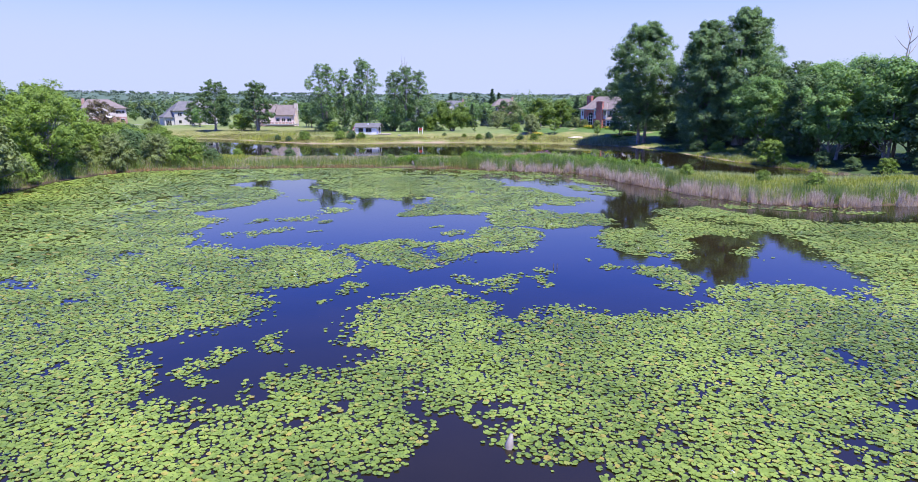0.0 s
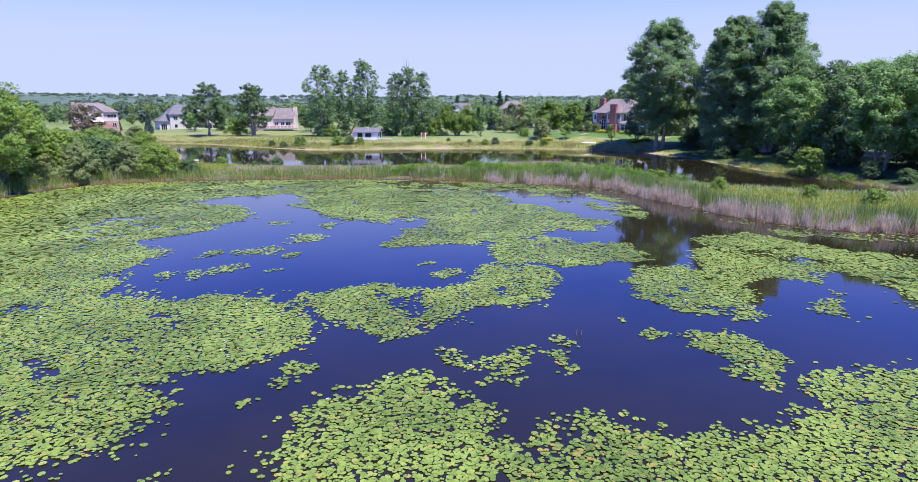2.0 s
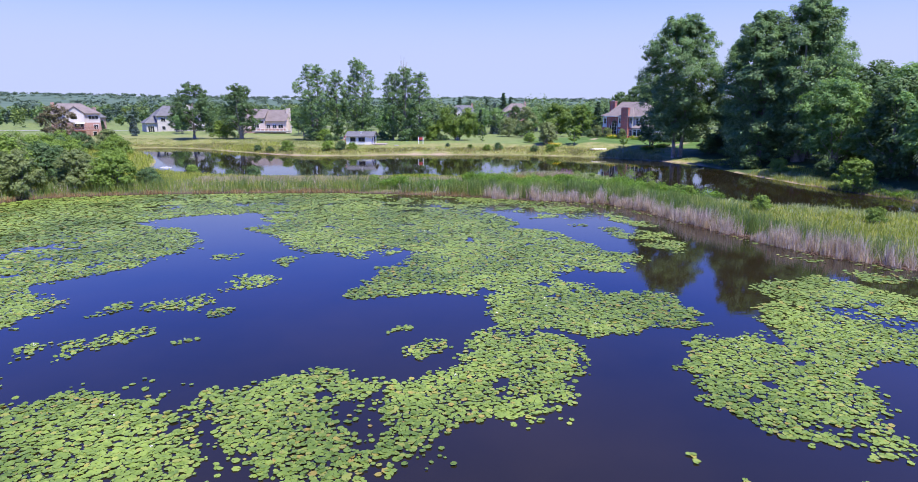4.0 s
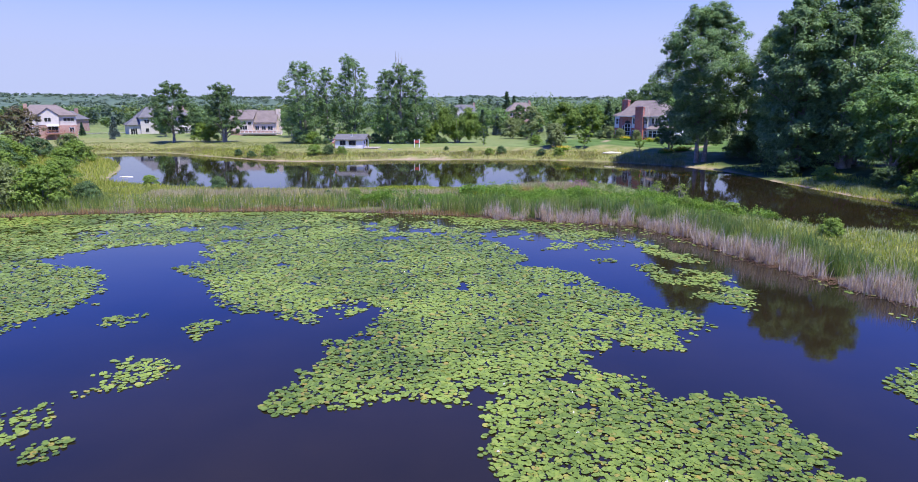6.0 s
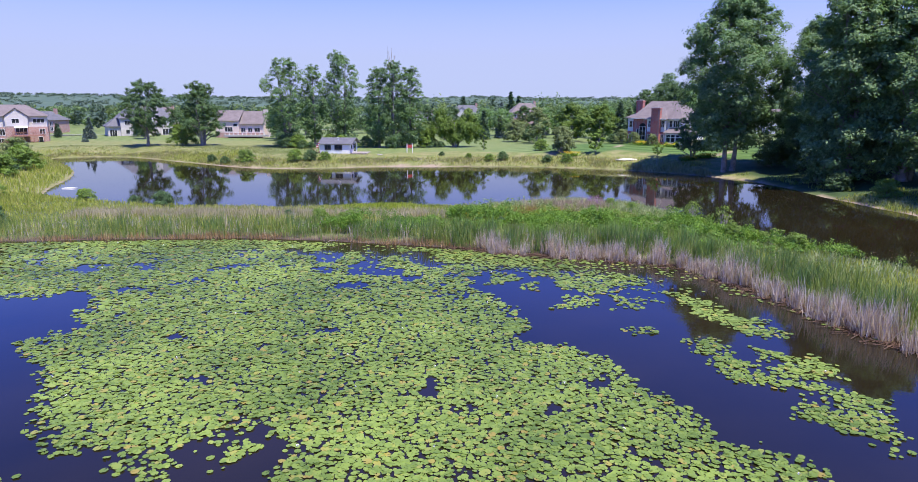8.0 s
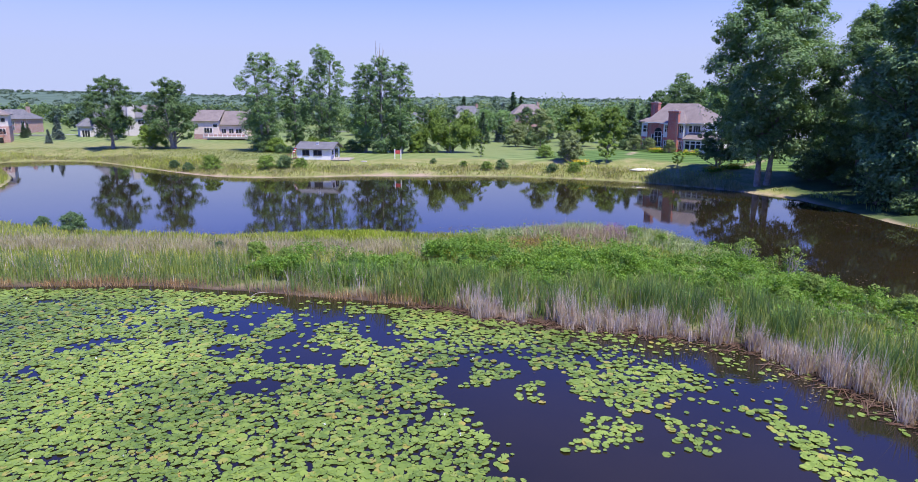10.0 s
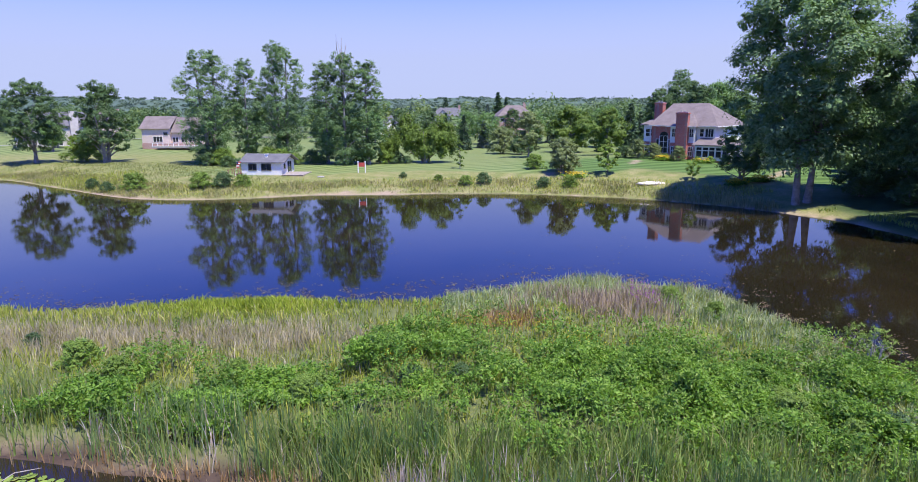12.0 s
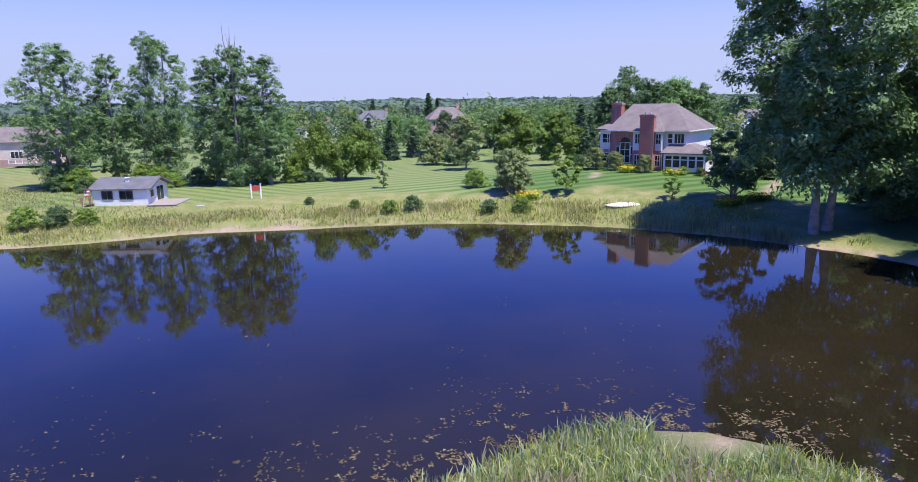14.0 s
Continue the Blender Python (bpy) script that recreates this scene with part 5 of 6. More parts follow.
M_RED = plain("red_paint", [(0.38, 0.05, 0.045), (0.48, 0.08, 0.06)], 5, 0.6, 0.1)
M_SAND = plain("pale_sand", [(0.62, 0.56, 0.46), (0.74, 0.68, 0.58)], 3, 0.95, 0.3)
M_ROAD = plain("pale_asphalt", [(0.25, 0.25, 0.25), (0.33, 0.325, 0.32)], 0.6, 0.9, 0.2)
M_STONE = plain("grey_stone", [(0.26, 0.25, 0.24), (0.40, 0.38, 0.36)], 2, 0.9, 0.4)


def glass_material():
    m, nt, b = nodes_of("window_glass")
    nt.links.new(ramp(nt, noise_of(nt, 0.9), [(0.3, (0.012, 0.014, 0.018)), (0.7, (0.05, 0.055, 0.065))]), b.inputs["Base Color"])
    b.inputs["Roughness"].default_value = 0.06
    return m


M_GLASS = glass_material()


# ---- house parts ----
def lattice(xs, zs, y0, y1):
    """A frame with bars as one solid: every second strip between the lines is open."""
    bm = bmesh.new()
    front = [[bm.verts.new((x, y0, z)) for z in zs] for x in xs]
    back = [[bm.verts.new((x, y1, z)) for z in zs] for x in xs]
    nx, nz = len(xs) - 1, len(zs) - 1

    def full(i, j):
        return 0 <= i < nx and 0 <= j < nz and (i % 2 == 0 or j % 2 == 0)

    for i in range(nx):
        for j in range(nz):
            if not full(i, j):
                continue
            a = ((i, j), (i + 1, j), (i + 1, j + 1), (i, j + 1))
            bm.faces.new([front[p][q] for p, q in a])
            bm.faces.new([back[p][q] for p, q in a[::-1]])
            for k, (di, dj) in enumerate(((0, -1), (1, 0), (0, 1), (-1, 0))):
                if not full(i + di, j + dj):
                    (p, q), (u, v) = a[k], a[(k + 1) % 4]
                    bm.faces.new((front[u][v], front[p][q], back[p][q], back[u][v]))
    return bm


def window(house, x0, x1, z0, z1, y, cols=2, rows=1, frame_mat=None, arched=False):
    """A window in a wall that faces -y: a frame with bars, and its pane."""
    fm, t, b = frame_mat or M_TRIM, 0.09, 0.035
    xs, zs = [x0 - t, x0], [z0 - t, z0]
    for i in range(1, cols):
        xs += [x0 + (x1 - x0) * i / cols - b, x0 + (x1 - x0) * i / cols + b]
    for i in range(1, rows):
        zs += [z0 + (z1 - z0) * i / rows - b, z0 + (z1 - z0) * i / rows + b]
    bm = lattice(xs + [x1, x1 + t], zs + [z1, z1 + t], y - 0.09, y + 0.05)
    win = part("window", bm, fm, house)
    if arched:
        n, rings = 12, []
        for yy in (y - 0.09, y + 0.05):
            rings.append([((x0 + x1) / 2 + (x1 - x0 + 0.18) / 2 * math.cos(math.pi * i / n), yy, z1 + (x1 - x0 + 0.18) / 2 * math.sin(math.pi * i / n)) for i in range(n + 1)])
        part("arch", solid(rings), M_GLASS, win)
    part("pane", block(x0, y - 0.045, z0, x1, y - 0.01, z1), M_GLASS, win)
    return win


def hip_roof(house, x0, x1, y0, y1, z, rx0, rx1, ry, rz, material, name="roof"):
    """A hipped roof over a rectangle: an eave slab and four slopes to a ridge."""
    bm = bmesh.new()
    low = [bm.verts.new(p) for p in ((x0, y0, z - 0.18), (x1, y0, z - 0.18), (x1, y1, z - 0.18), (x0, y1, z - 0.18))]
    top = [bm.verts.new(p) for p in ((x0, y0, z), (x1, y0, z), (x1, y1, z), (x0, y1, z))]
    a, b = bm.verts.new((rx0, ry, rz)), bm.verts.new((rx1, ry, rz))
    bm.faces.new(low[::-1])
    for i in range(4):
        bm.faces.new((low[i], low[(i + 1) % 4], top[(i + 1) % 4], top[i]))
    bm.faces.new((top[0], top[1], b, a))
    bm.faces.new((top[2], top[3], a, b))
    bm.faces.new((top[1], top[2], b))
    bm.faces.new((top[3], top[0], a))
    return part(name, bm, material, house)


def gable_roof(house, x0, x1, y0, y1, z, rz, material, along="x", name="roof", thick=0.16):
    """Two slopes over a rectangle, with thickness."""
    bm = bmesh.new()
    if along == "x":
        ym = (y0 + y1) / 2
        sec = [(y0, z), (ym, rz), (y1, z), (y1, z - thick), (ym, rz - thick), (y0, z - thick)]
        rings = [[bm.verts.new((x, yy, zz)) for yy, zz in sec] for x in (x0, x1)]
    else:
        xm = (x0 + x1) / 2
        sec = [(x0, z), (xm, rz), (x1, z), (x1, z - thick), (xm, rz - thick), (x0, z - thick)]
        rings = [[bm.verts.new((xx, y, zz)) for xx, zz in sec] for y in (y0, y1)]
    for i in range(6):
        bm.faces.new((rings[0][i], rings[0][(i + 1) % 6], rings[1][(i + 1) % 6], rings[1][i]))
    for r in rings:
        bm.faces.new((r[0], r[1], r[4], r[5]))
        bm.faces.new((r[1], r[2], r[3], r[4]))
    bmesh.ops.recalc_face_normals(bm, faces=bm.faces[:])
    return part(name, bm, material, house)


def gable_wall(house, x0, x1, y, z0, z1, zt, material, name="gable"):
    """A wall that faces -y with a pointed top."""
    xm = (x0 + x1) / 2
    sec = [(x0, z0), (x1, z0), (x1, z1), (xm, zt), (x0, z1)]
    return part(name, solid([[(x, yy, z) for x, z in sec] for yy in (y, y + 0.25)]), material, house)


def chimney(house, x0, x1, y0, y1, z0, z1, material):
    bm = block(x0, y0, z0, x1, y1, z1 - 0.35)
    merge(bm, block(x0 - 0.1, y0 - 0.1, z1 - 0.35, x1 + 0.1, y1 + 0.1, z1 - 0.1))
    ch = part("chimney", bm, material, house)
    part("cap", block(x0 + 0.1, y0 + 0.1, z1 - 0.1, x1 - 0.1, y1 - 0.1, z1 + 0.02), M_STONE, ch)
    for x in ((x0 * 2 + x1) / 3, (x0 + 2 * x1) / 3):
        bm = bmesh.new()
        bmesh.ops.create_cone(bm, segments=10, radius1=0.16, radius2=0.13, depth=0.3, cap_ends=True, matrix=Matrix.Translation((x, (y0 + y1) / 2, z1 + 0.15)))
        part("flue", bm, M_STONE, ch)
    return ch


def brick_house():
    """Built along its own front, which runs from x = -12 to the corner at 0 and faces -y."""
    h = thing("house", 0, 0, 0, 0, "large brick and white-sided house with hipped brown roof above the lawn", "house")
    g, e = 2.6, 9.4
    part("wall", block(-12, 0, g, 0, 13, e), M_SIDING, h)
    part("brick_front", block(-12.08, -0.3, g, -7.9, 0.4, e - 0.05), M_BRICK, h, "red brick front beside the bay")
    part("wing", block(-15.4, 3, g, -12, 11, e + 0.1), M_SIDING, h)
    part("wing_base", block(-15.5, 2.9, g, -12.1, 11.1, 6.2), M_BRICK, h, "red brick ground storey of the wing")
    part("bay", block(-7.9, -1.2, g, -3.3, 0.1, e - 0.02), M_SIDING, h)
    part("bay_base", block(-7.97, -1.28, g, -3.23, 0.05, 6.4), M_BRICK, h, "red brick ground storey of the bay")
    hip_roof(h, -12.7, 0.7, -0.7, 13.7, e + 0.12, -11.2, -4.0, 6.5, 13.6, M_ROOF)
    hip_roof(h, -8.4, -2.8, -1.85, 5.0, e + 0.06, -5.65, -5.55, 3.0, 11.75, M_ROOF, "bay_roof")
    hip_roof(h, -16.0, -11.6, 2.4, 11.6, e + 0.2, -13.2, -12.4, 7, 11.5, M_ROOF, "wing_roof")
    part("gutter", block(-12.7, -0.84, e - 0.06, -8.45, -0.7, e + 0.08), M_TRIM, h)
    part("gutter", block(-8.4, -1.98, e - 0.1, -2.8, -1.85, e + 0.04), M_TRIM, h)
    part("gutter", block(-2.75, -0.84, e - 0.06, 0.7, -0.7, e + 0.08), M_TRIM, h)
    part("gutter", block(0.7, -0.84, e - 0.06, 0.83, 13.7, e + 0.08), M_TRIM, h)
    for x, y in ((-8.05, -0.45), (-12.2, -0.45), (-3.1, -1.3), (0.1, -0.15)):
        part("downpipe", block(x - 0.05, y - 0.05, g, x + 0.05, y + 0.05, e), M_TRIM, h)
    chimney(h, -6.5, -4.3, -2.1, -1.2, g, 12.0, M_BRICK)
    chimney(h, -14.0, -12.3, 4.2, 5.5, 9, 13.85, M_BRICK)
    # the sun room round the corner
    part("sun_room", block(-2.4, -2.6, g, 3.9, 4.0, 6.15), M_SIDING, h)
    part("sun_room_base", block(-2.46, -2.68, g, 3.96, 4.06, 3.5), M_BRICK, h, "red brick plinth of the sun room")
    bm = solid([[(-2.8, -3.0, 6.12), (4.3, -3.0, 6.12), (4.3, 4.4, 6.12), (-2.8, 4.4, 6.12)], [(-2.8, -3.0, 6.27), (4.3, -3.0, 6.27), (4.3, 4.4, 6.27), (-2.8, 4.4, 6.27)], [(-2.5, -0.02, 7.4), (0.6, -0.02, 7.4), (0.6, 3.2, 7.4), (-2.5, 3.2, 7.4)]])
    part("sun_room_roof", bm, M_ROOF, h)
    for k in range(5):
        x = -2.05 + k * 1.17
        window(h, x, x + 0.92, 4.15, 5.2, -2.6, 1, 1)
        window(h, x, x + 0.92, 5.35, 5.8, -2.6, 1, 1)
    # the tall arched window with its side lights, and the rest
    window(h, -10.3, -8.75, 4.4, 7.5, -0.3, 2, 3, arched=True)
    window(h, -11.0, -10.5, 4.4, 6.9, -0.3, 1, 2)
    window(h, -8.55, -8.15, 4.4, 6.9, -0.3, 1, 2)
    for z0, z1 in ((7.3, 8.7), (4.0, 5.6)):
        window(h, -14.9, -13.2, z0, z1, 2.95 if z0 > 6 else 2.9, 2, 2)
    for z0, z1 in ((7.5, 8.95), (4.1, 5.7)):
        window(h, -7.5, -6.75, z0, z1, -1.2 if z0 > 6 else -1.28, 2, 2)
        window(h, -4.15, -3.45, z0, z1, -1.2 if z0 > 6 else -1.28, 2, 2)
    window(h, -2.7, -2.05, 7.6, 8.95, 0, 1, 2)
    window(h, -1.7, -0.25, 7.6, 8.95, 0, 3, 1)
    part("plinth", block(-12.2, -0.5, g - 0.9, 0.15, 13.2, g + 0.5), M_STONE, h)
    part("plinth", block(-15.6, 2.8, g - 0.9, -12.3, 11.2, g + 0.5), M_STONE, h)
    h.matrix_basis = Matrix.Translation((52.4, 207.2, 0)) @ Matrix.Rotation(radians(-43), 4, "Z")


brick_house()


def west_house():
    h = thing("house", 0, 0, 0, 0, "brick and white house with walk-out basement and raised deck", "house")
    g, e = 1.5, 9.5
    part("wall", block(-139, 241, 6.4, -122.5, 253, e), M_BEIGE, h)
    part("brick_wall", block(-139.1, 240.9, g, -122.4, 253.1, 6.4), M_BRICK_PALE, h, "pinkish brick lower storeys")
    hip_roof(h, -139.6, -121.9, 240.3, 253.7, e + 0.1, -136.4, -128.4, 247, 12.9, M_ROOF)
    gable_wall(h, -134.4, -127.9, 240.0, 6.6, e, 11.7, M_BEIGE)
    part("bay", block(-134.4, 240.1, g, -127.9, 241, 6.6), M_BRICK_PALE, h)
    gable_roof(h, -134.8, -127.5, 239.7, 246, e + 0.05, 12.0, M_ROOF, "y", "gable_roof")
    for x0, x1, z0, z1, c in ((-138, -136.5, 7.5, 8.6, 2), (-132.4, -130.4, 7.6, 8.8, 2), (-126.5, -123.2, 7.6, 8.7, 3)):
        window(h, x0, x1, z0, z1, 240.0 if x0 > -134 and x0 < -128 else 241, c)
    for x0, x1, z0, z1, c in ((-136.9, -134.8, 4.0, 5.8, 3), (-124.9, -123.4, 4.3, 5.7, 2), (-137, -135.2, 1.9, 3.0, 2), (-125.4, -124.2, 1.7, 3.4, 1)):
        window(h, x0, x1, z0, z1, 240.9, c)
    window(h, -131.6, -128.4, 4.2, 6.2, 240.1, 3)
    # the deck
    deck = part("deck", block(-132.6, 236.4, 3.75, -123.6, 240.0, 4.05), M_REDWOOD, h)
    for x in (-132.4, -129.5, -126.6, -123.8):
        part("post", block(x - 0.1, 236.5, g - 0.3, x + 0.1, 236.7, 5.0), M_REDWOOD, deck)
    part("handrail", block(-132.6, 236.42, 4.95, -123.6, 236.58, 5.07), M_REDWOOD, deck)
    for i in range(36):
        x = -132.4 + i * 0.245
        part("baluster", block(x - 0.03, 236.48, 4.05, x + 0.03, 236.54, 4.95), M_REDWOOD, deck)
    stair = bmesh.new()
    for i in range(13):
        merge(stair, block(-135.2 + i * 0.28, 235.1, 1.35 + i * 0.19, -134.85 + i * 0.28, 236.3, 1.43 + i * 0.19))
    stairs = part("stairs", stair, M_REDWOOD, h)
    for y in (235.05, 236.3):
        part("stringer", solid([[(-135.4, y + d, 1.1), (-131.5, y + d, 3.75), (-131.5, y + d, 4.05), (-135.4, y + d, 1.4)] for d in (0, 0.08)]), M_REDWOOD, stairs)
        part("stair_rail", solid([[(-135.4, y + d, 2.15), (-131.5, y + d, 4.8), (-131.5, y + d, 4.95), (-135.4, y + d, 2.3)] for d in (0, 0.08)]), M_REDWOOD, stairs)
    # the awning over the deck's door, and a brick chimney
    part("awning", solid([[(-131.9, 238.6, 6.15), (-128.1, 238.6, 6.15), (-128.1, 240.1, 6.55), (-131.9, 240.1, 6.55)], [(-131.9, 238.6, 6.25), (-128.1, 238.6, 6.25), (-128.1, 240.1, 6.65), (-131.9, 240.1, 6.65)]]), M_TRIM, h)
    part("chimney", block(-138.6, 247.5, 9, -137.4, 248.7, 13.2), M_BRICK_PALE, h)
    h.matrix_basis = Matrix.Translation((-131.6, 243, 0)) @ Matrix.Rotation(radians(33), 4, "Z") @ Matrix.Diagonal((0.87, 1, 1, 1)) @ Matrix.Translation((130.75, -242, 0))


def grey_house():
    h = thing("house", 0, 0, 0, 0, "pale stucco two-storey house with steep grey roof", "house")
    part("wall", block(-127, 285, 1.0, -109, 297, 8.2), M_STUCCO, h)
    part("garage", block(-131, 286, 1.0, -127, 296, 5.4), M_STUCCO, h)
    hip_roof(h, -127.6, -108.4, 284.4, 297.6, 8.3, -123.5, -112.5, 291, 12.3, M_ROOF_GREY)
    hip_roof(h, -131.6, -126.4, 285.4, 296.6, 5.5, -127.2, -126.8, 291, 9.0, M_ROOF_GREY, "garage_roof")
    part("chimney", block(-116.8, 283.9, 1.0, -114.6, 285.2, 12.6), M_STUCCO, h)
    for x0, x1, z0, z1, c in ((-125.6, -124, 6, 7.4, 2), (-121.6, -119.8, 6, 7.4, 2), (-125.4, -124.2, 2.8, 4.2, 1), (-121, -119.2, 2.4, 4.2, 2), (-113.6, -111.8, 5.9, 7.5, 2), (-113.4, -110.4, 2.2, 4.4, 3)):
        window(h, x0, x1, z0, z1, 285, c, 1, M_TRIM)
    window(h, -130.4, -128.2, 1.8, 4.2, 286, 3)
    h.matrix_basis = Matrix.Translation((-117, 287, 0)) @ Matrix.Rotation(radians(36), 4, "Z") @ Matrix.Translation((119, -288, 0))


def cream_house():
    h = thing("house", 0, 0, 0, 0, "cream-sided house with brown roof and brick footing on a rise", "house")
    part("wall", block(-91.7, 292, 1.0, -83, 302, 7.2), M_CREAM, h)
    part("low_wall", block(-83, 292.6, 1.0, -74.4, 302, 6.0), M_CREAM, h)
    part("brick_foot", block(-91.8, 291.9, 0.9, -74.3, 292.5, 2.9), M_BRICK_PALE, h, "pinkish brick footing")
    gable_roof(h, -92.3, -82.6, 291.4, 302.6, 7.3, 11.0, M_ROOF)
    gable_roof(h, -82.8, -73.8, 291.9, 302.6, 6.1, 10.7, M_ROOF, "x", "low_roof")
    for x, y0, z in ((-91.7, 292, 7.2), (-74.6, 292.6, 6.0)):
        bm = solid([[(x + dx, yy, zz) for yy, zz in ((y0, z), (302, z), ((y0 + 302) / 2, 10.6))] for dx in (0, 0.2)])
        part("gable", bm, M_CREAM, h)
    part("chimney", block(-74.7, 295.5, 1.0, -73.2, 297, 11.3), M_CREAM, h)
    for x0, x1, z0, z1, c in ((-88.2, -85.4, 3.3, 4.9, 3), (-82.4, -80.8, 3.2, 4.6, 2), (-79.8, -78.2, 3.2, 4.6, 2), (-77.4, -75.4, 3.2, 4.6, 2), (-85, -83.6, 5.2, 6.2, 1)):
        window(h, x0, x1, z0, z1, 292 if x1 < -83 else 292.6, c)
    patio = part("patio", block(-87, 287.8, 1.6, -72, 291.9, 2.15), M_STONE, h)
    for i in range(10):
        part("patio_post", block(-86.8 + i * 1.6, 287.9, 2.15, -86.65 + i * 1.6, 288.05, 3.1), M_TRIM, patio)
    part("patio_rail", block(-86.8, 287.93, 3.0, -72.2, 288.03, 3.1), M_TRIM, patio)
    h.matrix_basis = Matrix.Translation((2.8, 37.5, 12)) @ Matrix.Scale(0.913, 4) @ Matrix.Translation((-2.8, -37.5, -12))


def far_house(x, y, w, d, eave, ridge, wall, roof, label, turn=0.0):
    """A plain house far off: walls, hipped roof, gable bay, windows and chimney."""
    h = thing("house", x, y, at_ground(x, y), turn, label, "house", "far houses")
    part("wall", block(-w / 2, 0, -0.5, w / 2, d, eave), wall, h)
    hip_roof(h, -w / 2 - 0.5, w / 2 + 0.5, -0.5, d + 0.5, eave + 0.05, -w / 2 + d * 0.4, w / 2 - d * 0.4, d / 2, ridge, roof)
    gable_wall(h, -w * 0.3, w * 0.02, -0.6, -0.4, eave, eave + (ridge - eave) * 0.7, wall)
    gable_roof(h, -w * 0.3 - 0.35, w * 0.02 + 0.35, -0.9, d / 2, eave + 0.02, eave + (ridge - eave) * 0.78, roof, "y", "gable_roof")
    for k in range(4):
        xx = -w / 2 + 0.8 + k * (w - 2.6) / 3
        for z in ((1.0, 2.4), (eave - 2.1, eave - 0.8)):
            window(h, xx, xx + 1.1, z[0], z[1], -0.6 if -w * 0.3 < xx < -w * 0.02 else 0.0, 2)
    part("chimney", block(w * 0.28, d * 0.55, eave, w * 0.28 + 1, d * 0.55 + 1, ridge + 1.0), M_BRICK_PALE, h)
    return h


west_house()
grey_house()
cream_house()
far_house(-0.3, 380, 16, 10, 6.4, 10.2, M_STUCCO, M_ROOF_GREY, "pale house with blue-grey roof beyond the trees")
far_house(26.5, 330, 13.5, 10, 7.4, 11.4, M_BRICK_PALE, M_ROOF, "brick house with tan shingled roof beyond the trees", 8)
far_house(118, 300, 14, 10, 5.6, 9.2, M_SIDING, M_ROOF, "white house with pinkish roof behind the brick house", -20)
far_house(80, 193, 12, 9, 5.4, 8.6, M_SLATE, M_ROOF_GREY, "dark slate-grey house hidden among the tall trees", -15)
far_house(-166, 300, 14, 9, 5.0, 8.4, M_BRICK_PALE, M_ROOF_GREY, "low brick house with grey roof far across the lawn")
far_house(-160, 385, 14, 10, 5.6, 9.4, M_CREAM, M_ROOF, "tan-roofed house among distant trees")
far_house(-20, 345, 13, 9, 4.5, 7.6, M_SIDING, M_ROOF_GREY, "white house far behind the cottonwoods")


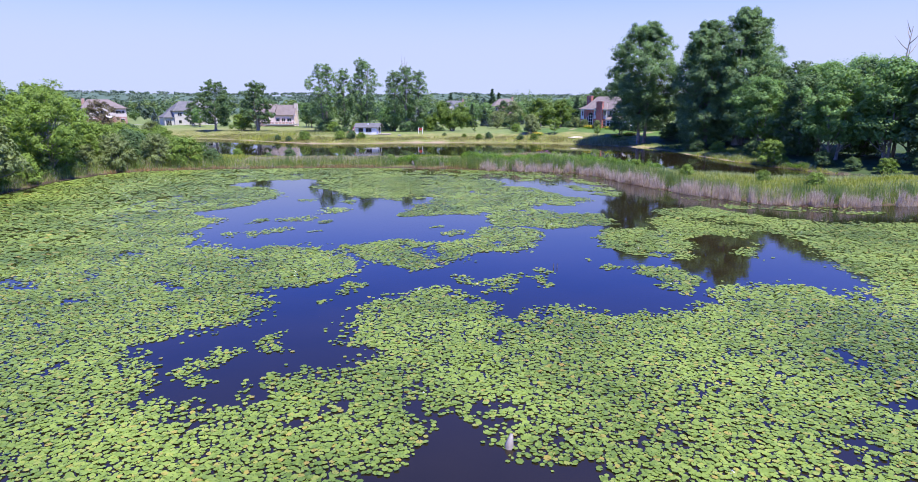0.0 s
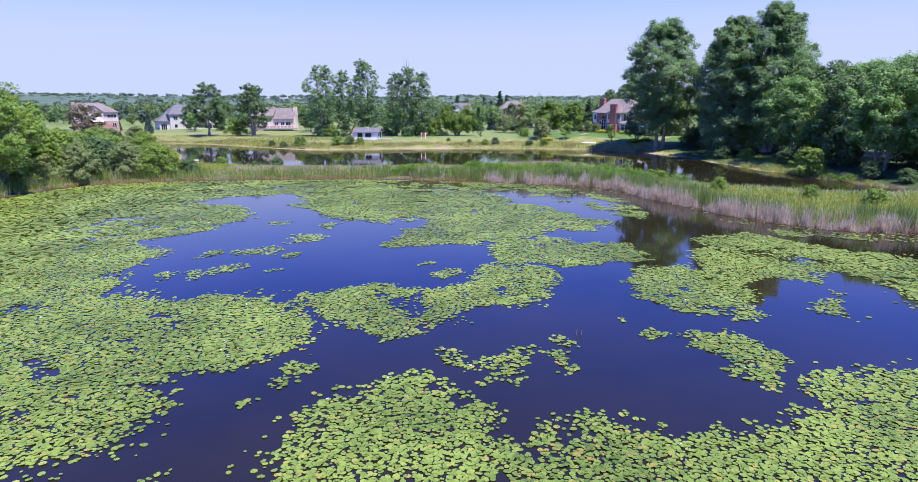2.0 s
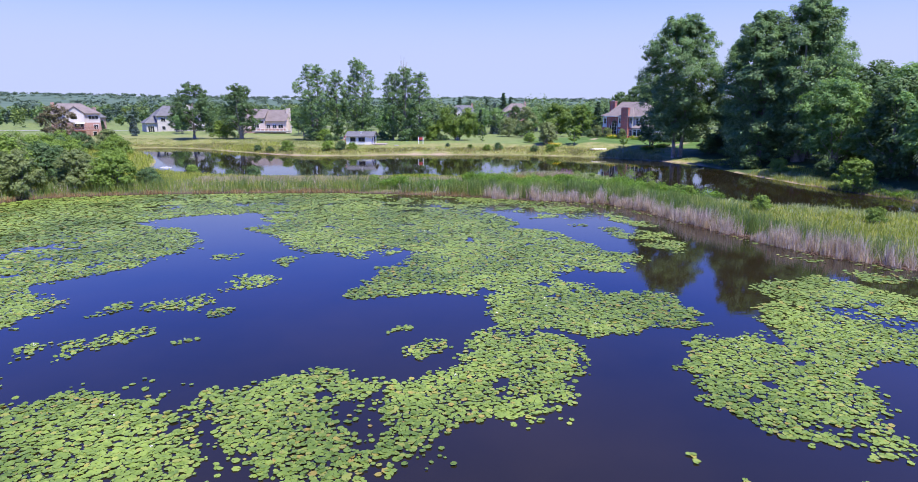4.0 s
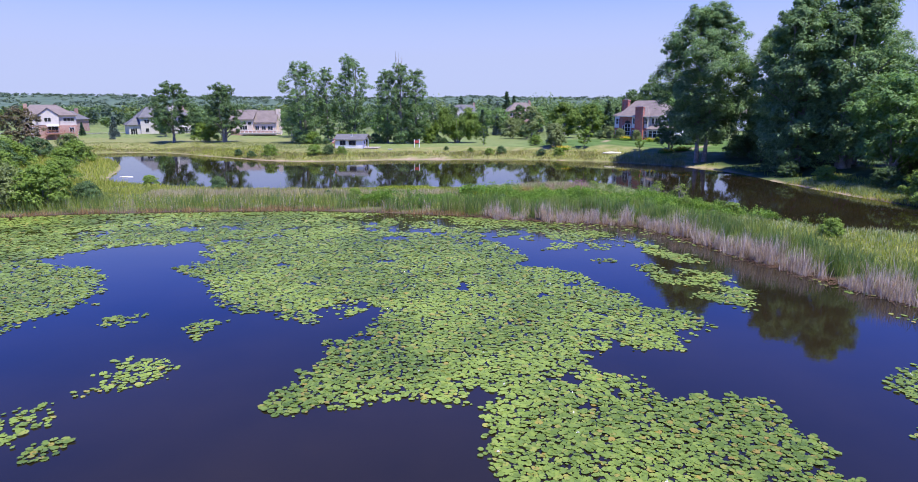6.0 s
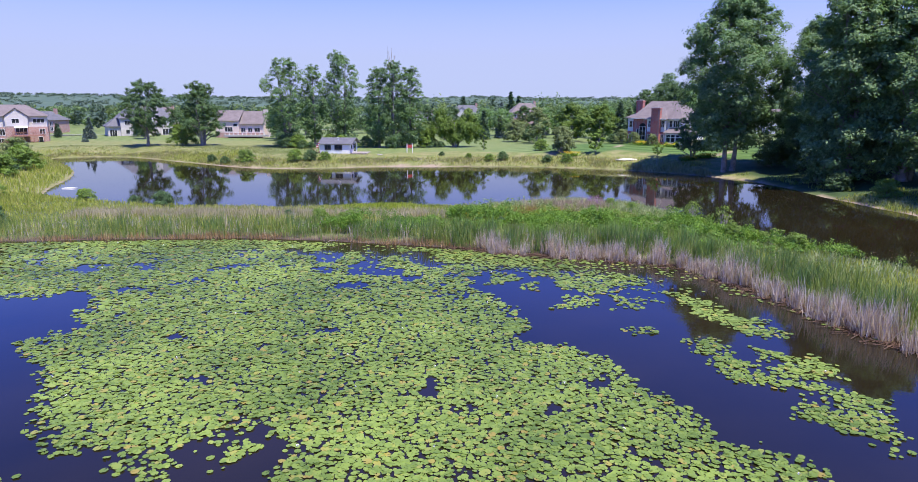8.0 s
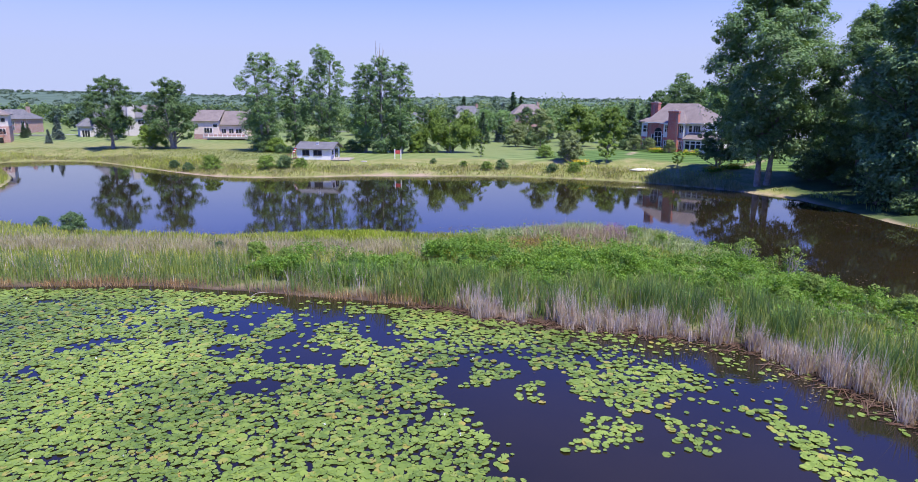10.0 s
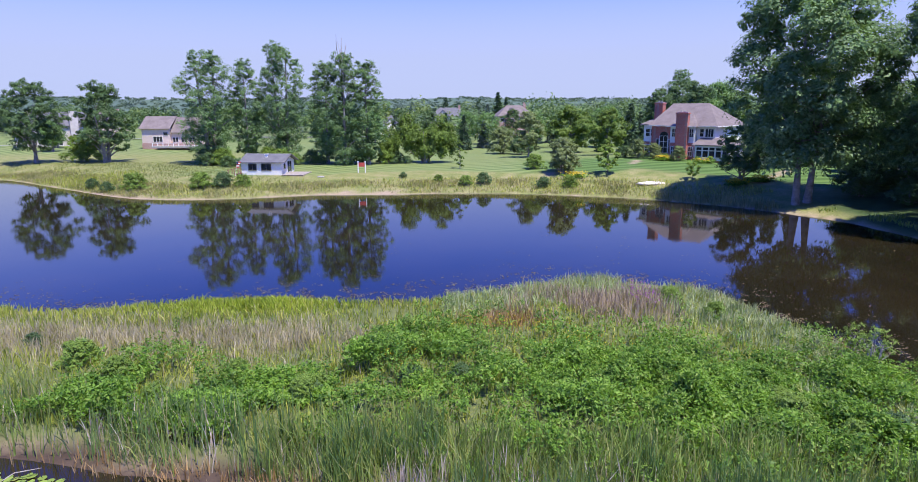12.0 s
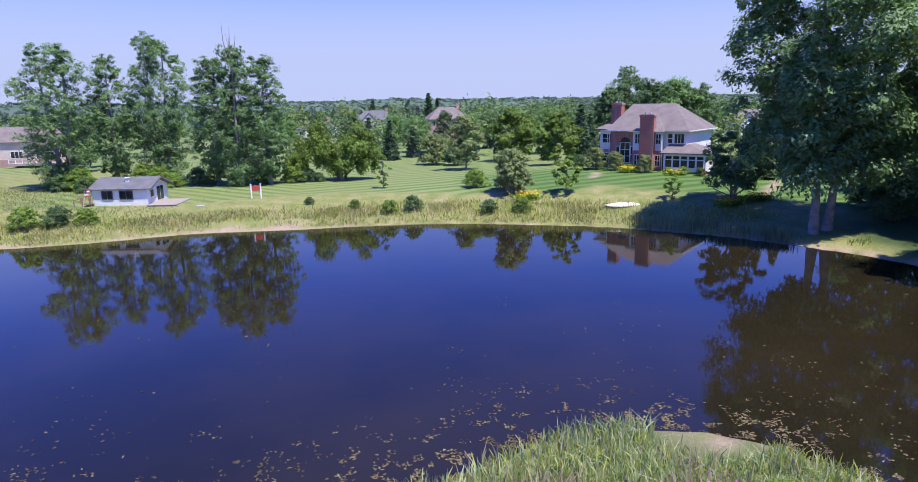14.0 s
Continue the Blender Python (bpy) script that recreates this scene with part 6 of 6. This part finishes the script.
# ---- the shed by the water ----
def shed():
    x0, x1, y0, y1 = -31.0, -23.9, 199.0, 205.0
    g = 1.98
    s = thing("shed", 0, 0, 0, 0, "small white-walled boat shed with grey shingled roof on the shore lawn", "shed")
    part("wall", block(x0, y0, g - 0.3, x1, y1, g + 2.15), M_SIDING, s)
    for x in (x0, x1 - 0.12):
        part("gable", solid([[(x + dx, yy, zz) for yy, zz in ((y0, g + 2.15), (y1, g + 2.15), ((y0 + y1) / 2, g + 3.1))] for dx in (0, 0.12)]), M_SIDING, s)
    gable_roof(s, x0 - 0.35, x1 + 0.7, y0 - 0.4, y1 + 0.4, g + 2.1, g + 3.35, M_ROOF_GREY, "x", "roof", 0.12)
    bm = bmesh.new()
    for sgn in (-1, 1):
        bmesh.ops.create_cube(bm, size=1, matrix=Matrix.LocRotScale((x1 + 0.72, 202.0 + sgn * 1.68, g + 2.66), Euler((sgn * -0.355, 0, 0)), (0.05, 3.6, 0.2)))
    part("bargeboard", bm, M_DARK, s, "dark bargeboards under the gable")
    window(s, x0 + 1.3, x0 + 2.6, g + 0.75, g + 1.75, y0, 2, 1, M_DARK)
    window(s, x0 + 3.6, x0 + 5.2, g + 0.75, g + 1.75, y0, 2, 1, M_DARK)
    # gable end with sliding door and small window
    d = part("door", block(x1, 201.6, g + 0.1, x1 + 0.06, 203.6, g + 2.1), M_TRIM, s, "sliding glass door in a white frame")
    for a, b in ((201.68, 202.55), (202.65, 203.52)):
        part("pane", block(x1 + 0.05, a, g + 0.2, x1 + 0.075, b, g + 2.0), M_GLASS, d)
    w = part("side_window", block(x1, 199.8, g + 0.8, x1 + 0.05, 200.8, g + 1.85), M_TRIM, s)
    part("pane", block(x1 + 0.04, 199.88, g + 0.88, x1 + 0.065, 200.72, g + 1.77), M_GLASS, w)
    v = part("roof_vent", block(-27.3, 200.5, g + 2.4, -26.9, 200.9, g + 3.3), M_TRIM, s)
    part("vent_cap", block(-27.4, 200.4, g + 3.3, -26.8, 201.0, g + 3.38), M_TRIM, v)
    for k in range(15):
        part("rafter_end", block(x0 + 0.1 + k * 0.49, y0 - 0.36, g + 1.95, x0 + 0.18 + k * 0.49, y0 + 0.02, g + 2.06), M_DARK, s)
    s.matrix_basis = Matrix.Translation((x1, y0, 0)) @ Matrix.Rotation(radians(-5), 4, "Z") @ Matrix.Translation((-x1, -y0, 0))
    # deck of planks at the gable end
    deck = thing("deck", 0, 0, 0, 0, "low weathered plank deck beside the shed", "deck")
    part("frame", block(-23.6, 197.6, g - 0.3, -19.9, 203.4, g + 0.02), M_PLANK, deck)
    for i in range(27):
        part("plank", block(-23.6 + i * 0.138, 197.5, g + 0.024, -23.475 + i * 0.138, 203.5, g + 0.06), M_PLANK, deck)
    # stair rail of red-stained wood at the other end
    r = thing("stair_rail", 0, 0, 0, 0, "red-stained wooden steps and railings beside the shed", "stairs")
    for i in range(5):
        part("step", block(-33.1 + i * 0.45, 199.2, g - 0.35 + i * 0.14, -32.6 + i * 0.45, 201.0, g - 0.27 + i * 0.14), M_REDWOOD, r)
    for y in (199.15, 201.0):
        for i in range(3):
            part("post", block(-33.2 + i * 1.05, y, g - 0.5, -33.1 + i * 1.05, y + 0.1, g + 0.75 + i * 0.28), M_REDWOOD, r)
        bm = bmesh.new()
        bmesh.ops.create_cube(bm, size=1, matrix=Matrix.LocRotScale((-32.1, y + 0.05, g + 1.02), Euler((0, -0.26, 0)), (2.5, 0.08, 0.09)))
        part("handrail", bm, M_REDWOOD, r)


shed()


def red_sign():
    x, y = -10.6, 201.3
    g = at_ground(x, y)
    s = thing("sign", x, y, g, 8, "red board between two white posts on the lawn", "sign")
    for dx in (-0.62, 0.62):
        p = part("post", block(dx - 0.09, -0.09, -0.4, dx + 0.09, 0.09, 1.95, 0.015), M_TRIM, s)
        part("post_cap", block(dx - 0.12, -0.12, 1.95, dx + 0.12, 0.12, 2.02), M_TRIM, p)
    part("board", block(-0.53, -0.03, 1.1, 0.53, 0.03, 1.8, 0.01), M_RED, s)


red_sign()


def flag():
    x, y = -31.7, 198.4
    f = thing("flag", x, y, at_ground(x, y), 20, "small striped flag on a leaning pole beside the shed", "flag")
    v, q = tube([(0, 0, -0.3), (0.25, 0, 1.2), (0.5, 0, 2.4)], [0.025, 0.022, 0.018], 8)
    part_me("pole", mesh_of("pole", v, q, M_TRIM, flat=False), f)
    for i in range(5):
        z = 2.3 - i * 0.2
        part("red_stripe" if i % 2 == 0 else "white_stripe", block(0.42 - i * 0.035, -0.02 + 0.015 * (i % 2), z - 0.2, 1.05 - i * 0.09, 0.005 + 0.015 * (i % 2), z), M_RED if i % 2 == 0 else M_TRIM, f)
    part("canton", block(0.40, -0.035, 1.85, 0.62, -0.022, 2.3), plain("navy_cloth", [(0.02, 0.03, 0.12), (0.04, 0.05, 0.18)], 6, 0.8, 0.1), f, "dark blue corner of the flag")


flag()


def lumps(name, x, y, z, rx, ry, h, material, label, category, turn=0.0):
    """A low rounded mound."""
    bm = bmesh.new()
    bmesh.ops.create_uvsphere(bm, u_segments=18, v_segments=10, radius=1.0)
    for v in bm.verts:
        k = 1 + 0.18 * noise.noise(v.co * 2.2 + Vector((x, y, 0)))
        v.co = Vector((v.co.x * rx * k, v.co.y * ry * k, max(v.co.z, -0.5) * h * k))
    ob = part(name, bm, material)
    ob.matrix_basis = pose(x, y, z, 0, 0, turn)
    for p in ob.data.polygons:
        p.use_smooth = True
    return tagged(ob, label, category)


lumps("sand_heap", 36.0, 188.2, at_ground(36, 188.2), 2.3, 1.0, 0.32, M_SAND, "low heap of pale sand on the lawn's edge", "sand")
lumps("flat_stone", -16.9, 197.3, at_ground(-16.9, 197.3) + 0.05, 0.65, 0.3, 0.2, M_STONE, "flat dark stone lying in the grass", "stone")
# a thin white oval lump at the water's surface
lumps("white_lump", -57.6, 150.5, 0.05, 1.1, 0.3, 0.12, M_TRIM, "small low white lump on the water", "float", 12)


def road():
    bm = bmesh.new()
    rows = []
    for x in np.linspace(-190, 60, 60):
        y = 336 + 8 * math.sin(x * 0.03) - 62 * float(smooth((-x - 95) / 50))
        rows.append([bm.verts.new((x, y + dy, at_ground(x, y) + 0.25)) for dy in (-2.2, 2.2)])
    for a, b in zip(rows, rows[1:]):
        bm.faces.new((a[0], b[0], b[1], a[1]))
    return tagged(part("road", bm, M_ROAD), "pale asphalt lane behind the houses", "road", kind="structure")


road()


def driftwood(name, pts, rad, label, category, material=M_DEADWOOD):
    v, f = tube(pts, rad, 8)
    ob = part_me(name, mesh_of(name, v, f, material, flat=False))
    return tagged(ob, label, category)


driftwood("old_post", [(2.2, 20.4, -0.4), (2.22, 20.42, 0.15), (2.3, 20.5, 0.48)], [0.16, 0.14, 0.05], "broken grey wooden post standing in the water", "post")
for x in (7.25, 7.5):
    driftwood("stake", [(x, 43.8, -0.4), (x, 43.82, 0.1), (x + 0.02, 43.83, 0.3)], [0.035, 0.03, 0.02], "short dark stake sticking out of the water", "stake", M_DARK)
driftwood("fallen_branch", [(-9.0, 111.9, 0.15), (-8.7, 112.2, 0.3), (-8.3, 112.3, 0.33), (-8.0, 112.6, 0.25)], [0.015, 0.022, 0.02, 0.008], "bleached fallen branch on the muddy edge", "branch")


def snag():
    """A bare dead tree at the wood's edge."""
    p = [tube([(0, 0, -0.4), (0.2, 0.1, 7), (0.0, 0.3, 14), (0.4, 0.2, 19)], [0.3, 0.2, 0.12, 0.03], 8)]
    for i in range(13):
        z = 8 + i * 0.85
        a = i * 2.4
        l = 3.2 - i * 0.15
        p.append(tube([(0.1, 0.15, z), (math.cos(a) * l * 0.5, math.sin(a) * l * 0.5, z + l * 0.45), (math.cos(a) * l, math.sin(a) * l, z + l * 1.1)], [0.08, 0.05, 0.012], 5))
    ob = part_me("dead_tree", mesh_of("dead_tree", *join(p), M_DEADWOOD, flat=False))
    ob.matrix_basis = Matrix.Translation((77.2, 112, at_ground(77.2, 112))) @ Matrix.Scale(1.16, 4)
    tagged(ob, "bare grey dead tree above the wood", "dead tree")


snag()


# ---- small plants ----
def foundation_plants():
    for i, (x, y, s, me) in enumerate(((42.7, 211.0, 0.5, SHRUB_GREY[0]), (46.0, 206.8, 0.46, SHRUB_GREY[0]), (44.2, 208.7, 0.3, SHRUB[0]), (48.6, 204.6, 0.26, SHRUB[0]), (50.4, 203.2, 0.3, SHRUB[1]), (52.4, 202.0, 0.3, SHRUB_DARK[0]), (54.6, 201.5, 0.4, SHRUB_DARK[1]), (40.4, 213.6, 0.6, SHRUB_GREY[0]), (38.6, 216, 0.6, SHRUB_DARK[0]), (57, 201, 0.6, SHRUB_DARK[1]))):
        tree("garden_shrub", x, y, me, "clipped rounded garden shrub against the house", "shrub", turn=i * 70, size=s, group="shrubs along the brick house")
    for cx, cy, n, r in ((43.6, 207.6, 170, 0.8), (48.8, 202.8, 110, 0.9), (46.6, 182.8, 220, 0.8), (50.2, 183.4, 260, 1.0), (25.3, 194.0, 150, 1.1)):
        p = np.stack([rng.normal(cx, r, n), rng.normal(cy, r * 0.5, n), rng.uniform(0.4, 1.0, n) + at_ground(cx, cy)], 1)
        leaf = np.stack([rng.normal(cx, r, n * 3), rng.normal(cy, r * 0.5, n * 3), rng.uniform(0.05, 0.6, n * 3) + at_ground(cx, cy)], 1)
        f = thing("flower_bed", 0, 0, 0, 0, "bed of yellow flowers among green leaves", "flower bed", "yellow flower beds")
        part_me("leaves", mesh_of("leaves", *cards(leaf, rng.uniform(0.2, 0.4, len(leaf))), M_HERB), f)
        part_me("blossoms", mesh_of("blossoms", *cards(p, rng.uniform(0.2, 0.36, n)), M_YELLOW), f, "golden yellow blossoms")


foundation_plants()
M_PURPLE = leafy("purple_flower", [(0.0, (0.28, 0.08, 0.26)), (1.0, (0.42, 0.16, 0.38))], 0.2)


STALKY = tree_meshes("shrub", 2.8, 2.2, 22, 1300, 0.11, M_SHRUB, M_DEADWOOD, 0.03, 5, tufts=4)


def berm_plants():
    for i, (x, y, s, me) in enumerate(((-11.9, 121.4, 0.36, SHRUB[0]), (-9.0, 119.6, 0.32, SHRUB[1]), (4.9, 119.3, 0.24, SHRUB_DARK[0]), (7.2, 119.6, 0.22, SHRUB_DARK[1]), (-33.8, 132, 0.5, SHRUB_DARK[0]), (20.5, 115.5, 0.34, SHRUB[0]), (26.4, 119.8, 1.0, STALKY), (28.6, 117.2, 1.1, STALKY), (27.2, 122.5, 0.8, STALKY), (27.5, 112, 0.42, SHRUB[2]), (31, 108, 0.42, SHRUB[0]), (36, 98, 0.42, SHRUB[1]), (44, 90, 0.4, SHRUB[2]), (48, 84, 0.5, SHRUB[0]), (30, 112, 0.3, SHRUB[1]), (-16, 124, 0.2, SHRUB_DARK[1]), (22.5, 128.6, 0.26, SHRUB[1]), (12.5, 116.5, 0.22, SHRUB_DARK[0]), (16.2, 118.4, 0.26, SHRUB[2]), (23.6, 114.2, 0.3, SHRUB_DARK[1]), (9.4, 121.6, 0.18, SHRUB[0]), (0.6, 118.0, 0.2, SHRUB_DARK[1]), (-3.5, 120.2, 0.22, SHRUB[1]), (19.0, 121.5, 0.2, SHRUB_DARK[0]), (25.2, 110.6, 0.3, SHRUB[1]), (-6.2, 117.4, 0.24, SHRUB[2]), (20.6, 131.4, 0.3, SHRUB[0]), (-46, 136, 0.45, SHRUB[0]), (-39, 135, 0.3, SHRUB_DARK[1]))):
        tree("bank_bush", x, y, me, "small leafy bush growing among the bank's weeds", "bush", turn=i * 77, size=s, group="bushes on the bank between the ponds")
    for i in range(34):
        x, y = rng.uniform(-13, 34), rng.uniform(104, 126)
        if herb_zone(np.array([x]), np.array([y]))[0] > 0.2 and da(x, y) > 3:
            tree("bank_bush", x, y, (SHRUB[0], SHRUB[1], SHRUB[2])[i % 3], "low clump of leafy weeds on the bank", "bush", turn=i * 41, size=rng.uniform(0.14, 0.26), tall=rng.uniform(0.18, 0.34), group="bushes on the bank between the ponds")
    for name, cx, cy, rx, ry, n, mat, z0, z1, sz, lb in (("purple_loosestrife", 18.6, 130.6, 1.0, 1.2, 260, M_PURPLE, 0.7, 1.5, 0.11, "small patch of purple loosestrife in bloom"), ("goldenrod", 3.4, 121.6, 1.4, 1.0, 260, M_YELLOW, 0.5, 1.0, 0.09, "patch of yellow goldenrod on the bank"), ("goldenrod", 9.6, 125.6, 3.6, 1.2, 520, M_YELLOW, 0.6, 1.1, 0.075, "drift of yellow goldenrod along the bank's crest"), ("goldenrod", 13.2, 122.4, 2.6, 0.9, 240, M_YELLOW, 0.6, 1.2, 0.07, "loose yellow goldenrod among the weeds")):
        p = np.stack([rng.normal(cx, rx * 0.6, n), rng.normal(cy, ry * 0.6, n), at_ground(cx, cy) + rng.uniform(z0, z1, n)], 1)
        tagged(part_me(name, mesh_of(name, *cards(p, rng.uniform(0.6, 1.3, n) * sz, up=0.0), mat)), lb, "flowers", kind="stuff")


berm_plants()


def floating_weed():
    """Brown scraps of weed and fallen leaves afloat along the shores."""
    x, y = scatter(-30, 48, 108, 150, 170, lambda x, y: (db(x, y) < 0.1) * np.exp(db(x, y) / 1.7) * (vnoise(x, y, 0.5, 61) * (0.4 + 0.6 * vnoise(x, y, 2.6, 64)) > 0.44) * (0.4 + 0.6 * smooth((x + 14) / 12)))
    x2, y2 = scatter(-6, 26, 98, 112, 60, lambda x, y: (da(x, y) < -0.1) * np.exp(da(x, y) / 1.3) * smooth((x - 6) / 8) * (vnoise(x, y, 1.2, 62) > 0.4))
    x3, y3 = scatter(-25, 45, 132, 162, 7, lambda x, y: (db(x, y) < -2) * (vnoise(x, y, 0.9, 68) * vnoise(x, y, 4.0, 63) > 0.5) * 0.3)
    x, y = np.concatenate([x, x2, x3]), np.concatenate([y, y2, y3])
    p = np.stack([x, y, rng.uniform(0.006, 0.02, len(x))], 1)
    m = leafy("floating_scrap", [(0.0, (0.05, 0.03, 0.02)), (0.5, (0.10, 0.07, 0.035)), (0.9, (0.17, 0.145, 0.06)), (1.0, (0.32, 0.31, 0.20))], 0.0, 0.7)
    tagged(part_me("floating_weed", mesh_of("floating_weed", *cards(p, rng.uniform(0.06, 0.19, len(p)), up=6.0), m)), "brown scraps of weed floating by the shore", "weed", kind="stuff")
    # fallen dead stalks lying on the water before the reeds
    x, y = scatter(2, 46, 68, 112, 17, lambda x, y: (da(x, y) < 0.9) * (da(x, y) > -1.5) * (0.3 + 0.7 * (da(x, y) > -0.8)))
    a, l = rng.normal(0.2, 0.7, len(x)), rng.uniform(0.4, 1.5, len(x))
    dx, dy = np.cos(a) * l / 2, np.sin(a) * l / 2
    px, py = -np.sin(a) * 0.02, np.cos(a) * 0.02
    z = rng.uniform(0.01, 0.06, len(x))
    v = np.stack([np.stack([x - dx - px, y - dy - py, z], 1), np.stack([x + dx - px, y + dy - py, z + 0.03], 1), np.stack([x + dx + px, y + dy + py, z + 0.03], 1), np.stack([x - dx + px, y - dy + py, z], 1)], 1).reshape(-1, 3)
    tagged(part_me("fallen_stalks", mesh_of("fallen_stalks", v, np.arange(len(v)).reshape(-1, 4), M_STALK)), "fallen dead reed stalks lying on the water", "reeds", kind="stuff")


floating_weed()
